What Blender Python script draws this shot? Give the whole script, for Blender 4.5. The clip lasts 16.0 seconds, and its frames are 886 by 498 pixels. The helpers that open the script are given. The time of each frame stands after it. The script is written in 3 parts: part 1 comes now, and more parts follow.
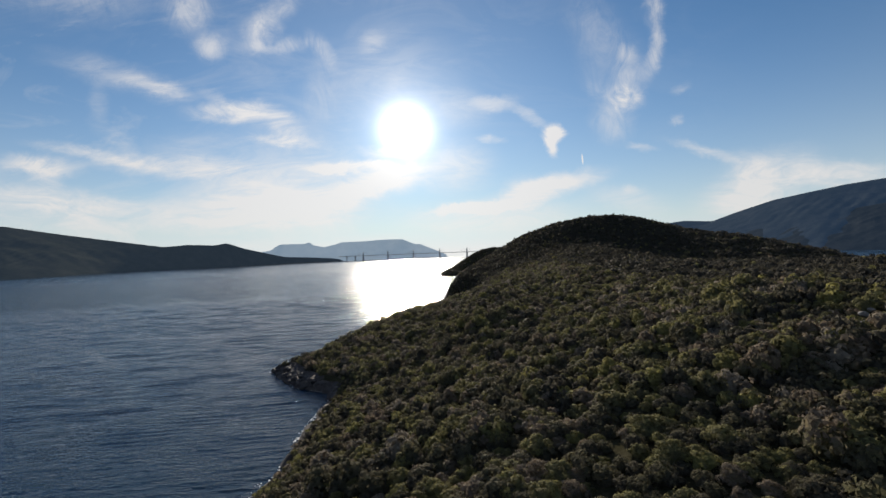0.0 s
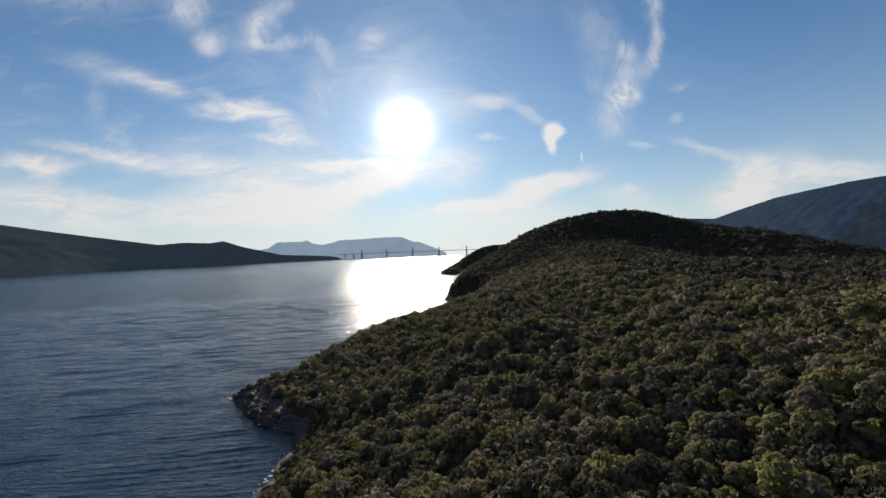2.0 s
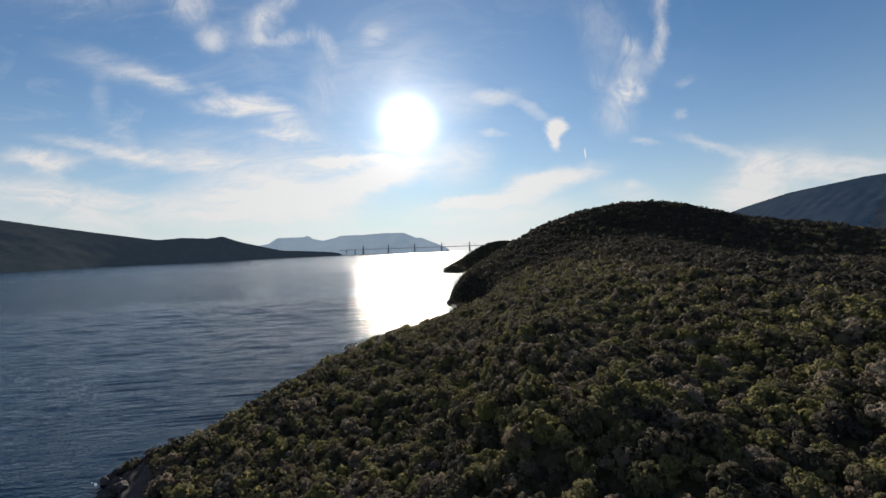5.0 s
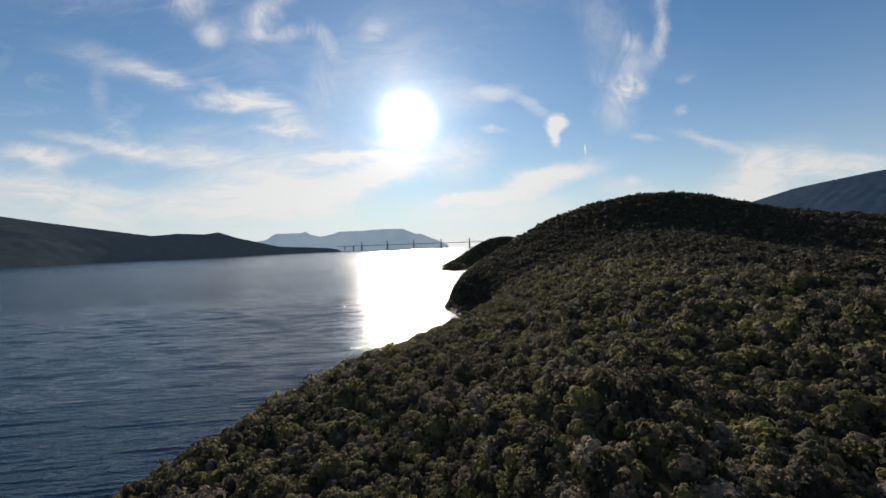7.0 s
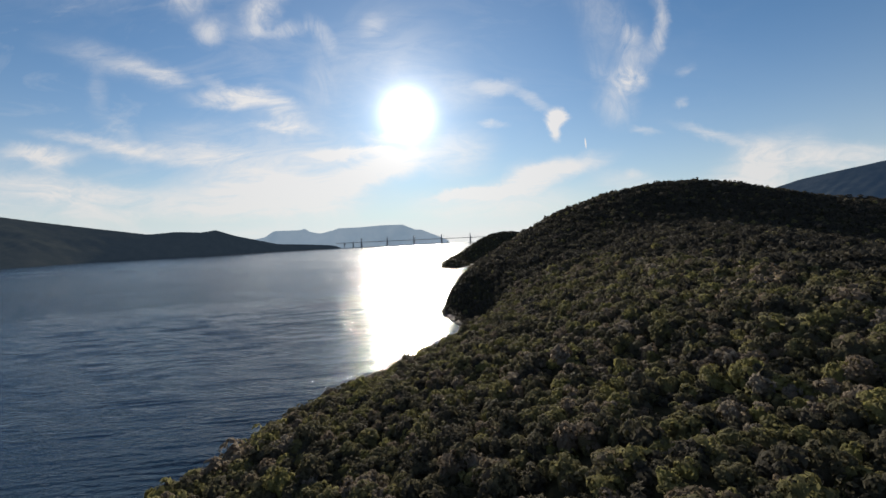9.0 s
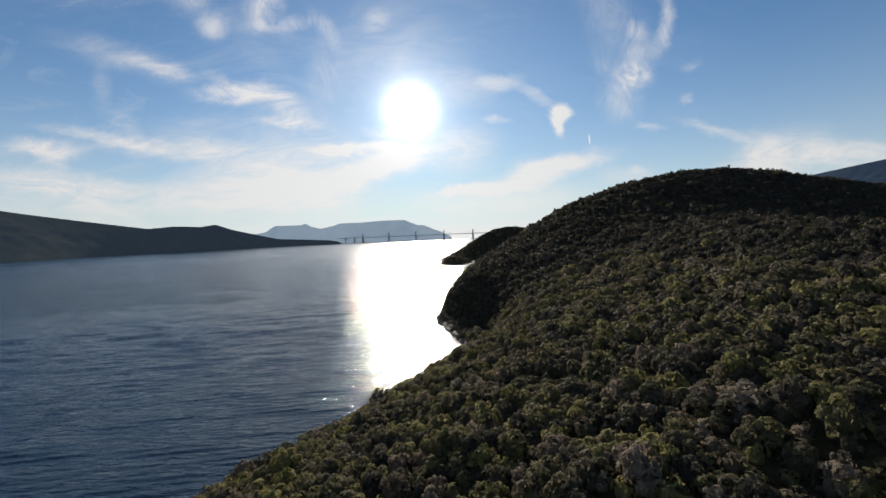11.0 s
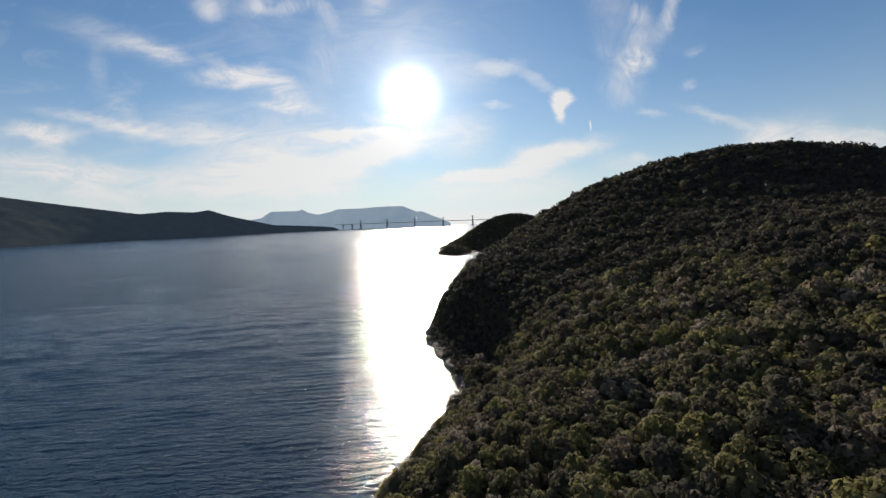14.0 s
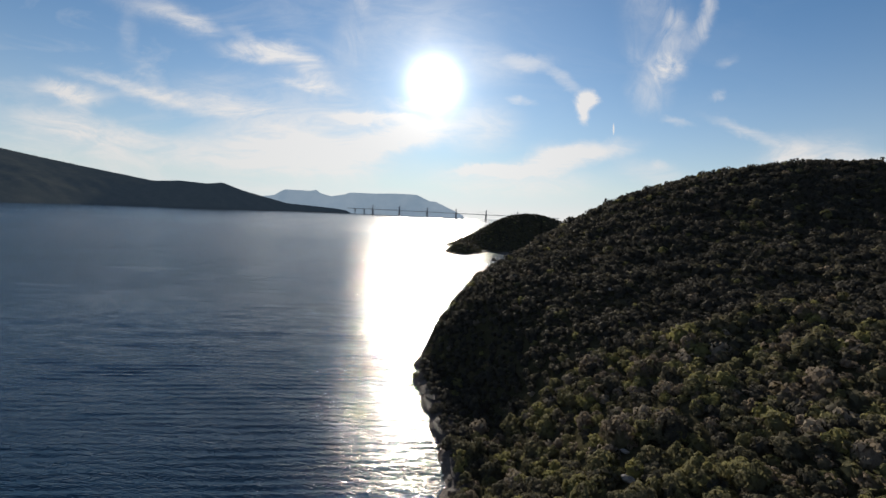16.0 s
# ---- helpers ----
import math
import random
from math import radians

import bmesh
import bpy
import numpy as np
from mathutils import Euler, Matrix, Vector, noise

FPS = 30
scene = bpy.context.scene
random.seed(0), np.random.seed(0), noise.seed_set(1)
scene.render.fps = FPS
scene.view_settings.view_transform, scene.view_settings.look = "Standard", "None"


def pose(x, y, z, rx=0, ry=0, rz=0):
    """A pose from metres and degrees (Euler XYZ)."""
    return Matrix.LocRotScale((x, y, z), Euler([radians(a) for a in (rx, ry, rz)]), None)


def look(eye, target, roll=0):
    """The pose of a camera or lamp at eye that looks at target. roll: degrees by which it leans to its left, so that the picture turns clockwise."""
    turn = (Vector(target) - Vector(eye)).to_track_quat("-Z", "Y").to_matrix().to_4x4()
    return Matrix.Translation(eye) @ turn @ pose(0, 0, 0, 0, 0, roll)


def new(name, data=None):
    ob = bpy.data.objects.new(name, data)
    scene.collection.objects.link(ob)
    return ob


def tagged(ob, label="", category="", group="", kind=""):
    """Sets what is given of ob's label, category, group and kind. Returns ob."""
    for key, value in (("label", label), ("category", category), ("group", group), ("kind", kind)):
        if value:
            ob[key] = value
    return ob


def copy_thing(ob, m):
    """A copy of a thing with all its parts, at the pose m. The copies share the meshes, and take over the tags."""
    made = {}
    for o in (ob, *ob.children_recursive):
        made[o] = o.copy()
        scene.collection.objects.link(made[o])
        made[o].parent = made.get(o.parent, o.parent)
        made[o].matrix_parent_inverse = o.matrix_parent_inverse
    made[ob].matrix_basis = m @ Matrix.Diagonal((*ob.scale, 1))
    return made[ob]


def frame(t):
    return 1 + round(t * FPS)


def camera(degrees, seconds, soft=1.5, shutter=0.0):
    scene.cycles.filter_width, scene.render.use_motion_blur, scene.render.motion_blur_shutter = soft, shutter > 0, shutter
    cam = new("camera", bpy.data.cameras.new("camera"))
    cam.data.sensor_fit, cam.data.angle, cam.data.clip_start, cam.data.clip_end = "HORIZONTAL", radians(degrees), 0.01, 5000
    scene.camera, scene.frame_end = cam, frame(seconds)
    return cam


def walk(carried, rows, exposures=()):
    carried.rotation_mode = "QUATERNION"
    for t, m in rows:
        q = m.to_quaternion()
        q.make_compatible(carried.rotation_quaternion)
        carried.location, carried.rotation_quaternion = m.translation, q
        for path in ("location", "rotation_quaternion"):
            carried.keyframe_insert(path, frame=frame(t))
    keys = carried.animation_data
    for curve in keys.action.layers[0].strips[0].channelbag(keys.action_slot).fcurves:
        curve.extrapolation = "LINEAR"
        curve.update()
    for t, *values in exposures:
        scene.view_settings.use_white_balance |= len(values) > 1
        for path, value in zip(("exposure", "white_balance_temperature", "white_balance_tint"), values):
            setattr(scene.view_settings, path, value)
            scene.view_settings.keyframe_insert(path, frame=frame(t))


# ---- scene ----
cam = camera(87.7, 16.0)
PATH = [
    (0, (0.223, 1.581, 58.015), (0.214, 3.581, 58.027), -2.2),
    (0.5, (0.121, 11.88, 57.758), (0.114, 13.88, 57.771), -2.2),
    (1, (-0.279, 23.227, 57.876), (-0.288, 25.227, 57.884), -2.2),
    (1.5, (-0.863, 34.361, 57.878), (-0.87, 36.361, 57.884), -2.1),
    (2, (-1.072, 46.847, 57.741), (-1.078, 48.847, 57.744), -2.2),
    (2.5, (-0.995, 58.465, 57.728), (-1.0, 60.465, 57.729), -2.2),
    (3, (-0.724, 70.581, 57.803), (-0.739, 72.581, 57.8), -2.2),
    (3.5, (-0.594, 82.2, 58.061), (-0.607, 84.2, 58.052), -2.3),
    (4, (-0.551, 95.061, 57.743), (-0.567, 97.06, 57.734), -2.2),
    (4.2, (-0.53, 99.96, 57.631), (-0.547, 101.96, 57.622), -2.2),
    (6.3, (0.28, 155.996, 56.772), (0.26, 157.996, 56.746), -1.8),
    (6.5, (0.542, 161.194, 56.725), (0.522, 163.194, 56.698), -1.8),
    (7, (1.033, 174.82, 56.864), (1.015, 176.819, 56.834), -2.0),
    (7.5, (1.478, 186.969, 56.796), (1.459, 188.968, 56.763), -2.1),
    (8, (2.328, 200.609, 56.897), (2.309, 202.609, 56.861), -2.4),
    (8.5, (3.355, 212.906, 56.874), (3.334, 214.906, 56.836), -2.6),
    (9, (4.233, 225.878, 57.141), (4.21, 227.877, 57.092), -2.6),
    (9.2, (4.526, 230.802, 57.011), (4.504, 232.801, 56.967), -2.8),
    (11.3, (8.753, 284.245, 55.912), (8.717, 286.243, 55.842), -2.3),
    (11.5, (8.689, 289.476, 55.879), (8.658, 291.475, 55.807), -2.3),
    (12, (9.478, 302.392, 55.847), (9.444, 304.39, 55.765), -2.1),
    (12.5, (10.01, 313.947, 55.964), (9.977, 315.945, 55.87), -2.3),
    (13, (10.627, 326.434, 55.998), (10.592, 328.431, 55.889), -2.3),
    (13.5, (10.98, 338.435, 56.061), (10.945, 340.431, 55.939), -2.1),
    (14, (11.437, 351.079, 56.746), (11.401, 353.075, 56.621), -2.1),
    (14.5, (12.003, 363.107, 57.767), (11.967, 365.103, 57.638), -2.3),
    (15, (12.435, 375.938, 59.397), (12.401, 377.934, 59.267), -2.4),
    (15.5, (12.925, 387.967, 60.75), (12.887, 389.963, 60.619), -2.3),
    (15.8, (13.2, 395.85, 61.45), (13.165, 397.846, 61.31), -2.1),
    (15.9, (13.31, 398.5, 61.68), (13.26, 400.495, 61.53), -1.0),
    (16, (13.425, 401.154, 61.891), (13.344, 403.146, 61.728), 2.8),
]
walk(cam, [(t, look(eye, target, roll)) for t, eye, target, roll in PATH], exposures=[(0, 0.6), (16, 0.6)])

# ---- the land's plan ----
SHORE = [(-150, -60), (113, -47), (126, -46), (152, -47.5), (185, -48), (197, -50.5), (206, -67), (222, -79), (237, -89),
         (255, -78.2), (300, -62.8), (370, -42.5), (430, -7.2), (499, 14), (521, 10.5), (545, 4.5), (571, -1.5), (600, 0),
         (660, 16.3), (760, 91.5), (860, 220), (1000, 420)]
SHORE_Y, SHORE_X = np.array(SHORE, float).T
SWELLS = [  # x, y, half-widths in x and y, height
    (15.6, 38.5, 91.6, 87.0, 9.4), (100.6, 106.6, 78.5, 109.9, 21.9), (264.3, 206.1, 146.5, 160.4, 30.1),
    (-79.2, 213.3, 72.5, 85.0, -10.6), (21.1, 224.7, 17.1, 59.8, 11.1), (106.4, 337.3, 100.1, 131.8, 23.0),
    (-32.3, 436.9, 49.4, 88.4, -11.3), (146.9, 465.4, 62.4, 89.8, 20.3), (3.6, 525.2, 28.4, 52.1, -40.1),
    (177.3, 647.9, 148.3, 145.2, 48.1), (274.2, 731.9, 139.0, 115.4, 54.8), (336.6, 528.2, 107.8, 141.6, 38.8),
    (122.0, 731.8, 74.0, 66.8, 13.7)]

OUTCROPS = [(42.5, 477, 1.0), (40.5, 469.5, 1.3), (49.7, 489, 0.7), (66, 562, 1.4), (76.5, 92.8, 1.0), (80, 90.5, 1.2), (84.7, 94, 1.1), (-0.8, 215, 0.7), (58.8, 437.4, 0.7), (75.4, 85.6, 0.8)]


def wob(x, y, size, seed):
    """Smooth noise over the plan, about -1 to 1, from a few crossing waves of uneven length."""
    rng = np.random.RandomState(seed)
    total = np.zeros(np.broadcast(x, y).shape)
    for k in range(7):
        a, p, f = rng.uniform(0, 2 * math.pi), rng.uniform(0, 2 * math.pi), rng.uniform(0.6, 1.7)
        total += np.sin((x * math.cos(a) + y * math.sin(a)) * 2 * math.pi * f / size + p)
    return total / 3.5


def shore_x(y):
    return np.interp(y, SHORE_Y, SHORE_X)


def land_height(x, y):
    """Height of the near headland's ground over the sea."""
    s = x - shore_x(y)
    g = 14.5 + sum(a * np.exp(-((x - cx) / u) ** 2 - ((y - cy) / v) ** 2) for cx, cy, u, v, a in SWELLS)
    g = g + np.clip((s - 8) / 30, 0, 1) * (1.0 * wob(x, y, 36, 86) + 0.35 * wob(x, y, 17, 87))
    east = np.clip((640 - x) / 160, 0, 1)
    g = np.maximum(g, 3.0) * east * east * (3 - 2 * east) - 4 * (1 - east)
    rise = 6.1 + 10.5 * np.clip((196 - y) / 22, 0, 1)  # how far back from the water the slope climbs
    return np.where(s > 0, 1.2 + (g - 1.2) * (1 - np.exp(-np.maximum(s, 0) / rise)), np.maximum(-6, s * 0.9 + 1.2))


def cape_height(x, y):
    """Height of the second headland, across the bay."""
    return (61 * np.exp(-(((x - 122) / 98.6) ** 2 + ((y - 1281) / 90.2) ** 2) ** 1.12)
            + 62 * np.exp(-((x - 349) / 190) ** 2 - ((y - 1188) / 150) ** 2)
            + 18 * np.exp(-((x - 12) / 26) ** 2 - ((y - 1130) / 55) ** 2) - 8.0)


# ---- world and sun ----
SUN = Vector((-0.0735, 0.9633, 0.2583)).normalized()
world = bpy.data.worlds.new("evening_sky")
scene.world = world
world.use_nodes = True
wn, wl = world.node_tree.nodes, world.node_tree.links
wn.clear()


def wnode(kind, **values):
    n = wn.new(kind)
    for k, v in values.items():
        setattr(n, k, v)
    return n


def wmath(op, a, b=None, c=None, clamp=False):
    n = wnode("ShaderNodeMath", operation=op, use_clamp=clamp)
    for i, v in enumerate((a, b, c)):
        if v is None:
            continue
        if isinstance(v, (int, float)):
            n.inputs[i].default_value = v
        else:
            wl.new(v, n.inputs[i])
    return n.outputs[0]


w_coord = wnode("ShaderNodeTexCoord").outputs["Generated"]
w_sep = wnode("ShaderNodeSeparateXYZ")
wl.new(w_coord, w_sep.inputs[0])
dir_x, dir_y, dir_z = w_sep.outputs
w_up = wnode("ShaderNodeCombineXYZ")
wl.new(dir_x, w_up.inputs[0])
wl.new(dir_y, w_up.inputs[1])
wl.new(wmath("MAXIMUM", dir_z, 0.055), w_up.inputs[2])
sky = wnode("ShaderNodeTexSky", sky_type="NISHITA", sun_disc=False, sun_elevation=math.asin(SUN.z),
            sun_rotation=math.atan2(SUN.x, SUN.y), altitude=60, air_density=1.0, dust_density=0.05, ozone_density=2.5)
wl.new(w_up.outputs[0], sky.inputs["Vector"])

# cirrus: soft streaks on the plane ahead, u to the right and v up
# the absolute value repeats the cirrus in the unseen sky behind, adding fill light
ahead = wmath("MAXIMUM", wmath("ABSOLUTE", dir_y), 0.12)
w_uv = wnode("ShaderNodeCombineXYZ")
w_uv_u = wmath("DIVIDE", dir_x, ahead)
wl.new(w_uv_u, w_uv.inputs[0])
wl.new(wmath("DIVIDE", dir_z, ahead), w_uv.inputs[1])


def wnoise(scale, detail, rough, distort, stretch=(1, 1, 1), turn=0.0):
    m = wnode("ShaderNodeMapping")
    m.inputs["Scale"].default_value = stretch
    m.inputs["Rotation"].default_value = (0, 0, turn)
    wl.new(w_uv.outputs[0], m.inputs[0])
    n = wnode("ShaderNodeTexNoise")
    wl.new(m.outputs[0], n.inputs["Vector"])
    for k, v in (("Scale", scale), ("Detail", detail), ("Roughness", rough), ("Distortion", distort)):
        n.inputs[k].default_value = v
    return n


wisp = wnoise(3.2, 6, 0.62, 0.9, (1, 2.6, 1), 0.12)
threads = wnoise(6.0, 8, 0.66, 1.6, (1, 3.6, 1), 0.10)
tufts_ = wnoise(8.0, 8, 0.66, 1.8, (1.9, 1, 1), 0.35)
bend, curl = wnoise(5.5, 4, 0.55, 0.3), wnoise(20, 6, 0.68, 0.8, (1, 1.5, 1), 0.3)


def warped(source, amount, base):
    off = wnode("ShaderNodeVectorMath", operation="MULTIPLY_ADD")
    wl.new(source.outputs["Color"], off.inputs[0])
    off.inputs[1].default_value = (amount, amount * 0.85, 0)
    off.inputs[2].default_value = (-amount * 0.5, -amount * 0.425, 0)
    add = wnode("ShaderNodeVectorMath", operation="ADD")
    wl.new(base, add.inputs[0])
    wl.new(off.outputs[0], add.inputs[1])
    return add.outputs[0]


w_curled = warped(curl, 0.030, w_uv.outputs[0])
w_warp = warped(bend, 0.05, w_curled)
# streaks of cirrus: u, v, half-length, half-height, turn in degrees, thickness
BANKS_WEST = [
    (-0.694, 0.411, 0.157, 0.0167, -18, 0.3), (-0.617, 0.385, 0.076, 0.0103, -14, 0.55), (-0.441, 0.318, 0.099, 0.0142, -5, 0.9),
    (-0.416, 0.329, 0.049, 0.0116, -4, 0.5), (-0.334, 0.283, 0.047, 0.0167, -46, 0.5), (-0.344, 0.253, 0.074, 0.0064, -7, 0.5),
    (-0.491, 0.363, 0.038, 0.0077, -29, 0.3), (-0.741, 0.349, 0.057, 0.0116, -97, 0.16), (-0.701, 0.274, 0.043, 0.0103, -32, 0.18),
    (-0.879, 0.224, 0.084, 0.0116, -9, 0.7), (-0.861, 0.193, 0.040, 0.0167, -31, 0.4), (-0.867, 0.148, 0.174, 0.0167, -8, 0.5),
    (-0.764, 0.242, 0.126, 0.0077, -13, 0.45), (-0.574, 0.208, 0.167, 0.0142, -7, 0.6), (-0.757, 0.108, 0.309, 0.0232, -4, 0.25),
    (-0.548, 0.247, 0.105, 0.0206, -2, 0.2),
]
BANKS_LOW = [
    (-0.354, 0.150, 0.179, 0.0360, -6, 0.45), (-0.387, 0.108, 0.209, 0.0232, -2, 0.4), (-0.136, 0.153, 0.105, 0.0142, 13, 0.8),
    (-0.193, 0.186, 0.092, 0.0064, -4, 0.7), (-0.130, 0.217, 0.055, 0.0064, -6, 0.4), (-0.140, 0.195, 0.034, 0.0051, -5, 0.7),
    (0.028, 0.185, 0.074, 0.0257, 3, 0.4), (0.065, 0.095, 0.083, 0.0064, 2, 0.8), (0.219, 0.127, 0.118, 0.0116, 13, 0.7),
    (0.180, 0.136, 0.043, 0.0103, 3, 0.35), (0.097, 0.074, 0.178, 0.0180, 0, 0.3), (0.113, 0.321, 0.043, 0.0080, 1, 0.42),
    (0.185, 0.287, 0.045, 0.0058, -32, 0.32), (0.106, 0.239, 0.026, 0.0045, -4, 0.5), (0.039, 0.313, 0.064, 0.0206, -19, 0.25),
    (-0.302, 0.234, 0.136, 0.0335, -21, 0.2),
]
BANKS_EAST = [
    (0.575, 0.194, 0.080, 0.0064, -17, 0.4), (0.669, 0.154, 0.051, 0.0180, -20, 0.35), (0.705, 0.133, 0.110, 0.0283, 17, 0.5),
    (0.857, 0.134, 0.140, 0.0154, 0, 0.5), (0.666, 0.087, 0.110, 0.0232, 0, 0.35), (0.507, 0.263, 0.013, 0.0070, 14, 0.3),
    (0.520, 0.332, 0.022, 0.0051, 22, 0.3), (0.434, 0.206, 0.030, 0.0051, -9, 0.35), (0.399, 0.118, 0.018, 0.0051, -6, 0.3),
    (0.398, 0.099, 0.086, 0.0154, -8, 0.25), (-0.118, 0.384, 0.148, 0.0515, 4, 0.22), (-0.136, 0.463, 0.029, 0.0154, 13, 0.35),
]
PLUMES = [
    (0.472, 0.517, 0.062, 0.0116, -88, 0.6), (0.478, 0.438, 0.030, 0.0103, -88, 0.5), (0.467, 0.394, 0.034, 0.0090, -117, 0.45),
    (0.408, 0.415, 0.029, 0.0103, -20, 0.4), (0.380, 0.391, 0.068, 0.0335, -13, 0.2), (0.414, 0.371, 0.042, 0.0206, -120, 0.3),
    (0.383, 0.330, 0.058, 0.0116, -21, 0.4), (0.405, 0.316, 0.030, 0.0193, -58, 0.75), (0.378, 0.270, 0.047, 0.0257, -119, 0.4),
    (0.343, 0.478, 0.069, 0.0283, -57, 0.22), (-0.495, 0.469, 0.033, 0.0154, -13, 0.65), (-0.383, 0.508, 0.045, 0.0206, 53, 0.65),
    (-0.333, 0.554, 0.045, 0.0154, 33, 0.4), (-0.541, 0.546, 0.053, 0.0257, -13, 0.5),
]
VEILS = [
    (-0.346, 0.464, 0.089, 0.0103, 1, 0.45), (-0.247, 0.449, 0.047, 0.0116, -57, 0.4), (-0.256, 0.352, 0.072, 0.0232, -103, 0.2),
    (-0.763, 0.642, 0.211, 0.0515, -6, 0.3), (-0.071, 0.650, 0.234, 0.0515, 1, 0.25),
]
# unseen cirrus above and beside the view, added to brighten the land
FILL_CIRRUS = [(-0.45, 0.85, 0.50, 0.13, 20, 0.25), (0.45, 1.05, 0.35, 0.20, -30, 0.2), (-1.9, 0.6, 0.7, 0.16, 5, 0.5), (1.9, 0.55, 0.7, 0.18, -6, 0.4), (0.1, 3.0, 3.0, 1.0, 5, 0.55)]
PUFF = [(0.246, 0.246, 0.026, 0.020, 0, 2.2), (0.240, 0.222, 0.015, 0.024, 12, 1.6)]


def streaks(rows, at, long=1.6, wide=2.9):
    """The summed thickness of soft-edged streaks."""
    total = None
    for u, v, a, b, turn, power in rows:
        m = wnode("ShaderNodeMapping", vector_type="TEXTURE")
        m.inputs["Location"].default_value = (u, v, 0)
        m.inputs["Rotation"].default_value = (0, 0, radians(turn))
        m.inputs["Scale"].default_value = (a * long, b * wide, 1)
        wl.new(at, m.inputs[0])
        ln = wnode("ShaderNodeVectorMath", operation="LENGTH")
        wl.new(m.outputs[0], ln.inputs[0])
        mr = wnode("ShaderNodeMapRange", interpolation_type="SMOOTHERSTEP")
        wl.new(ln.outputs["Value"], mr.inputs["Value"])
        for k, val in (("From Min", 0.0), ("From Max", 1.0), ("To Min", power), ("To Max", 0.0)):
            mr.inputs[k].default_value = val
        total = mr.outputs[0] if total is None else wmath("ADD", total, mr.outputs[0])
    return total


banks = streaks(BANKS_WEST + BANKS_EAST + FILL_CIRRUS, w_warp)
low_banks = streaks(BANKS_LOW, w_warp, 1.7, 3.2)
plumes = streaks(PLUMES + VEILS, w_warp)
puff = wmath("MULTIPLY", streaks(PUFF, w_curled, 1.35, 1.5), 0.6, clamp=True)
thick = wmath("MULTIPLY", low_banks, wmath("MULTIPLY_ADD", threads.outputs[0], 2.4, -0.35, clamp=True))
thick = wmath("ADD", wmath("MULTIPLY_ADD", thick, 1.15, wmath("MULTIPLY", banks, wmath("MULTIPLY_ADD", threads.outputs[0], 2.6, -0.58, clamp=True))),
              wmath("MULTIPLY", plumes, wmath("MULTIPLY_ADD", tufts_.outputs[0], 2.8, -0.75, clamp=True)))
veil = wmath("MULTIPLY", wmath("SUBTRACT", wisp.outputs[0], 0.50, clamp=True), wmath("MULTIPLY_ADD", w_uv_u, -0.7, 0.5, clamp=True))
# a short vapour trail
m = wnode("ShaderNodeMapping", vector_type="TEXTURE")
m.inputs["Location"].default_value, m.inputs["Rotation"].default_value, m.inputs["Scale"].default_value = (0.305, 0.189, 0), (0, 0, radians(4)), (0.0022, 0.014, 1)
wl.new(w_uv.outputs[0], m.inputs[0])
ln = wnode("ShaderNodeVectorMath", operation="LENGTH")
wl.new(m.outputs[0], ln.inputs[0])
trail = wmath("MULTIPLY", wmath("SUBTRACT", 1.0, ln.outputs["Value"], clamp=True), 1.4)
low_air = wmath("POWER", 2.718, wmath("MULTIPLY", wmath("MAXIMUM", dir_z, 0.0), -7.0))
cover = wmath("ADD", wmath("ADD", wmath("ADD", thick, puff), trail), wmath("MULTIPLY_ADD", low_air, 1.0, veil), clamp=True)

# the sun and the bright air round it
w_dot = wnode("ShaderNodeVectorMath", operation="DOT_PRODUCT")
wl.new(w_coord, w_dot.inputs[0])
w_dot.inputs[1].default_value = SUN
near_sun = wmath("MAXIMUM", w_dot.outputs["Value"], 0.0)
glow = wmath("ADD", wmath("MULTIPLY", wmath("POWER", near_sun, 1200.0), 1.6),
             wmath("ADD", wmath("MULTIPLY", wmath("POWER", near_sun, 190.0), 0.22), wmath("MULTIPLY", wmath("POWER", near_sun, 14.0), 0.095)))
SKY_GAIN, CLOUD_LIGHT = 0.0455, 0.50
w_sky = wnode("ShaderNodeVectorMath", operation="MULTIPLY")
wl.new(sky.outputs[0], w_sky.inputs[0])
w_sky.inputs[1].default_value = (SKY_GAIN * 0.43, SKY_GAIN * 0.935, SKY_GAIN * 1.26)
w_cloud = wnode("ShaderNodeMix", data_type="RGBA")
wl.new(wmath("MULTIPLY", cover, 0.92), w_cloud.inputs["Factor"])
wl.new(w_sky.outputs[0], w_cloud.inputs["A"])
w_cloud.inputs["B"].default_value = (CLOUD_LIGHT * 1.02, CLOUD_LIGHT * 0.99, CLOUD_LIGHT * 0.97, 1)
w_glow = wnode("ShaderNodeMix", data_type="RGBA", blend_type="ADD")
w_glow.inputs["Factor"].default_value = 1.0
wl.new(w_cloud.outputs["Result"], w_glow.inputs["A"])
w_tint = wnode("ShaderNodeVectorMath", operation="SCALE")
w_tint.inputs[0].default_value = (1.0, 0.97, 0.92)
wl.new(glow, w_tint.inputs["Scale"])
wl.new(w_tint.outputs[0], w_glow.inputs["B"])
w_bg = wnode("ShaderNodeBackground")
wl.new(w_glow.outputs["Result"], w_bg.inputs["Color"])
w_out = wnode("ShaderNodeOutputWorld")
wl.new(w_bg.outputs[0], w_out.inputs["Surface"])

lamp = bpy.data.lights.new("sun", "SUN")
lamp.energy, lamp.angle, lamp.color = 5.0, radians(1.5), (1.0, 0.89, 0.74)
sun = new("sun", lamp)
sun.matrix_world = look(SUN * 900, (0, 0, 0))


# ---- materials ----
def material(name):
    m = bpy.data.materials.new(name)
    m.use_nodes = True
    return m, m.node_tree.nodes, m.node_tree.links, m.node_tree.nodes["Principled BSDF"]


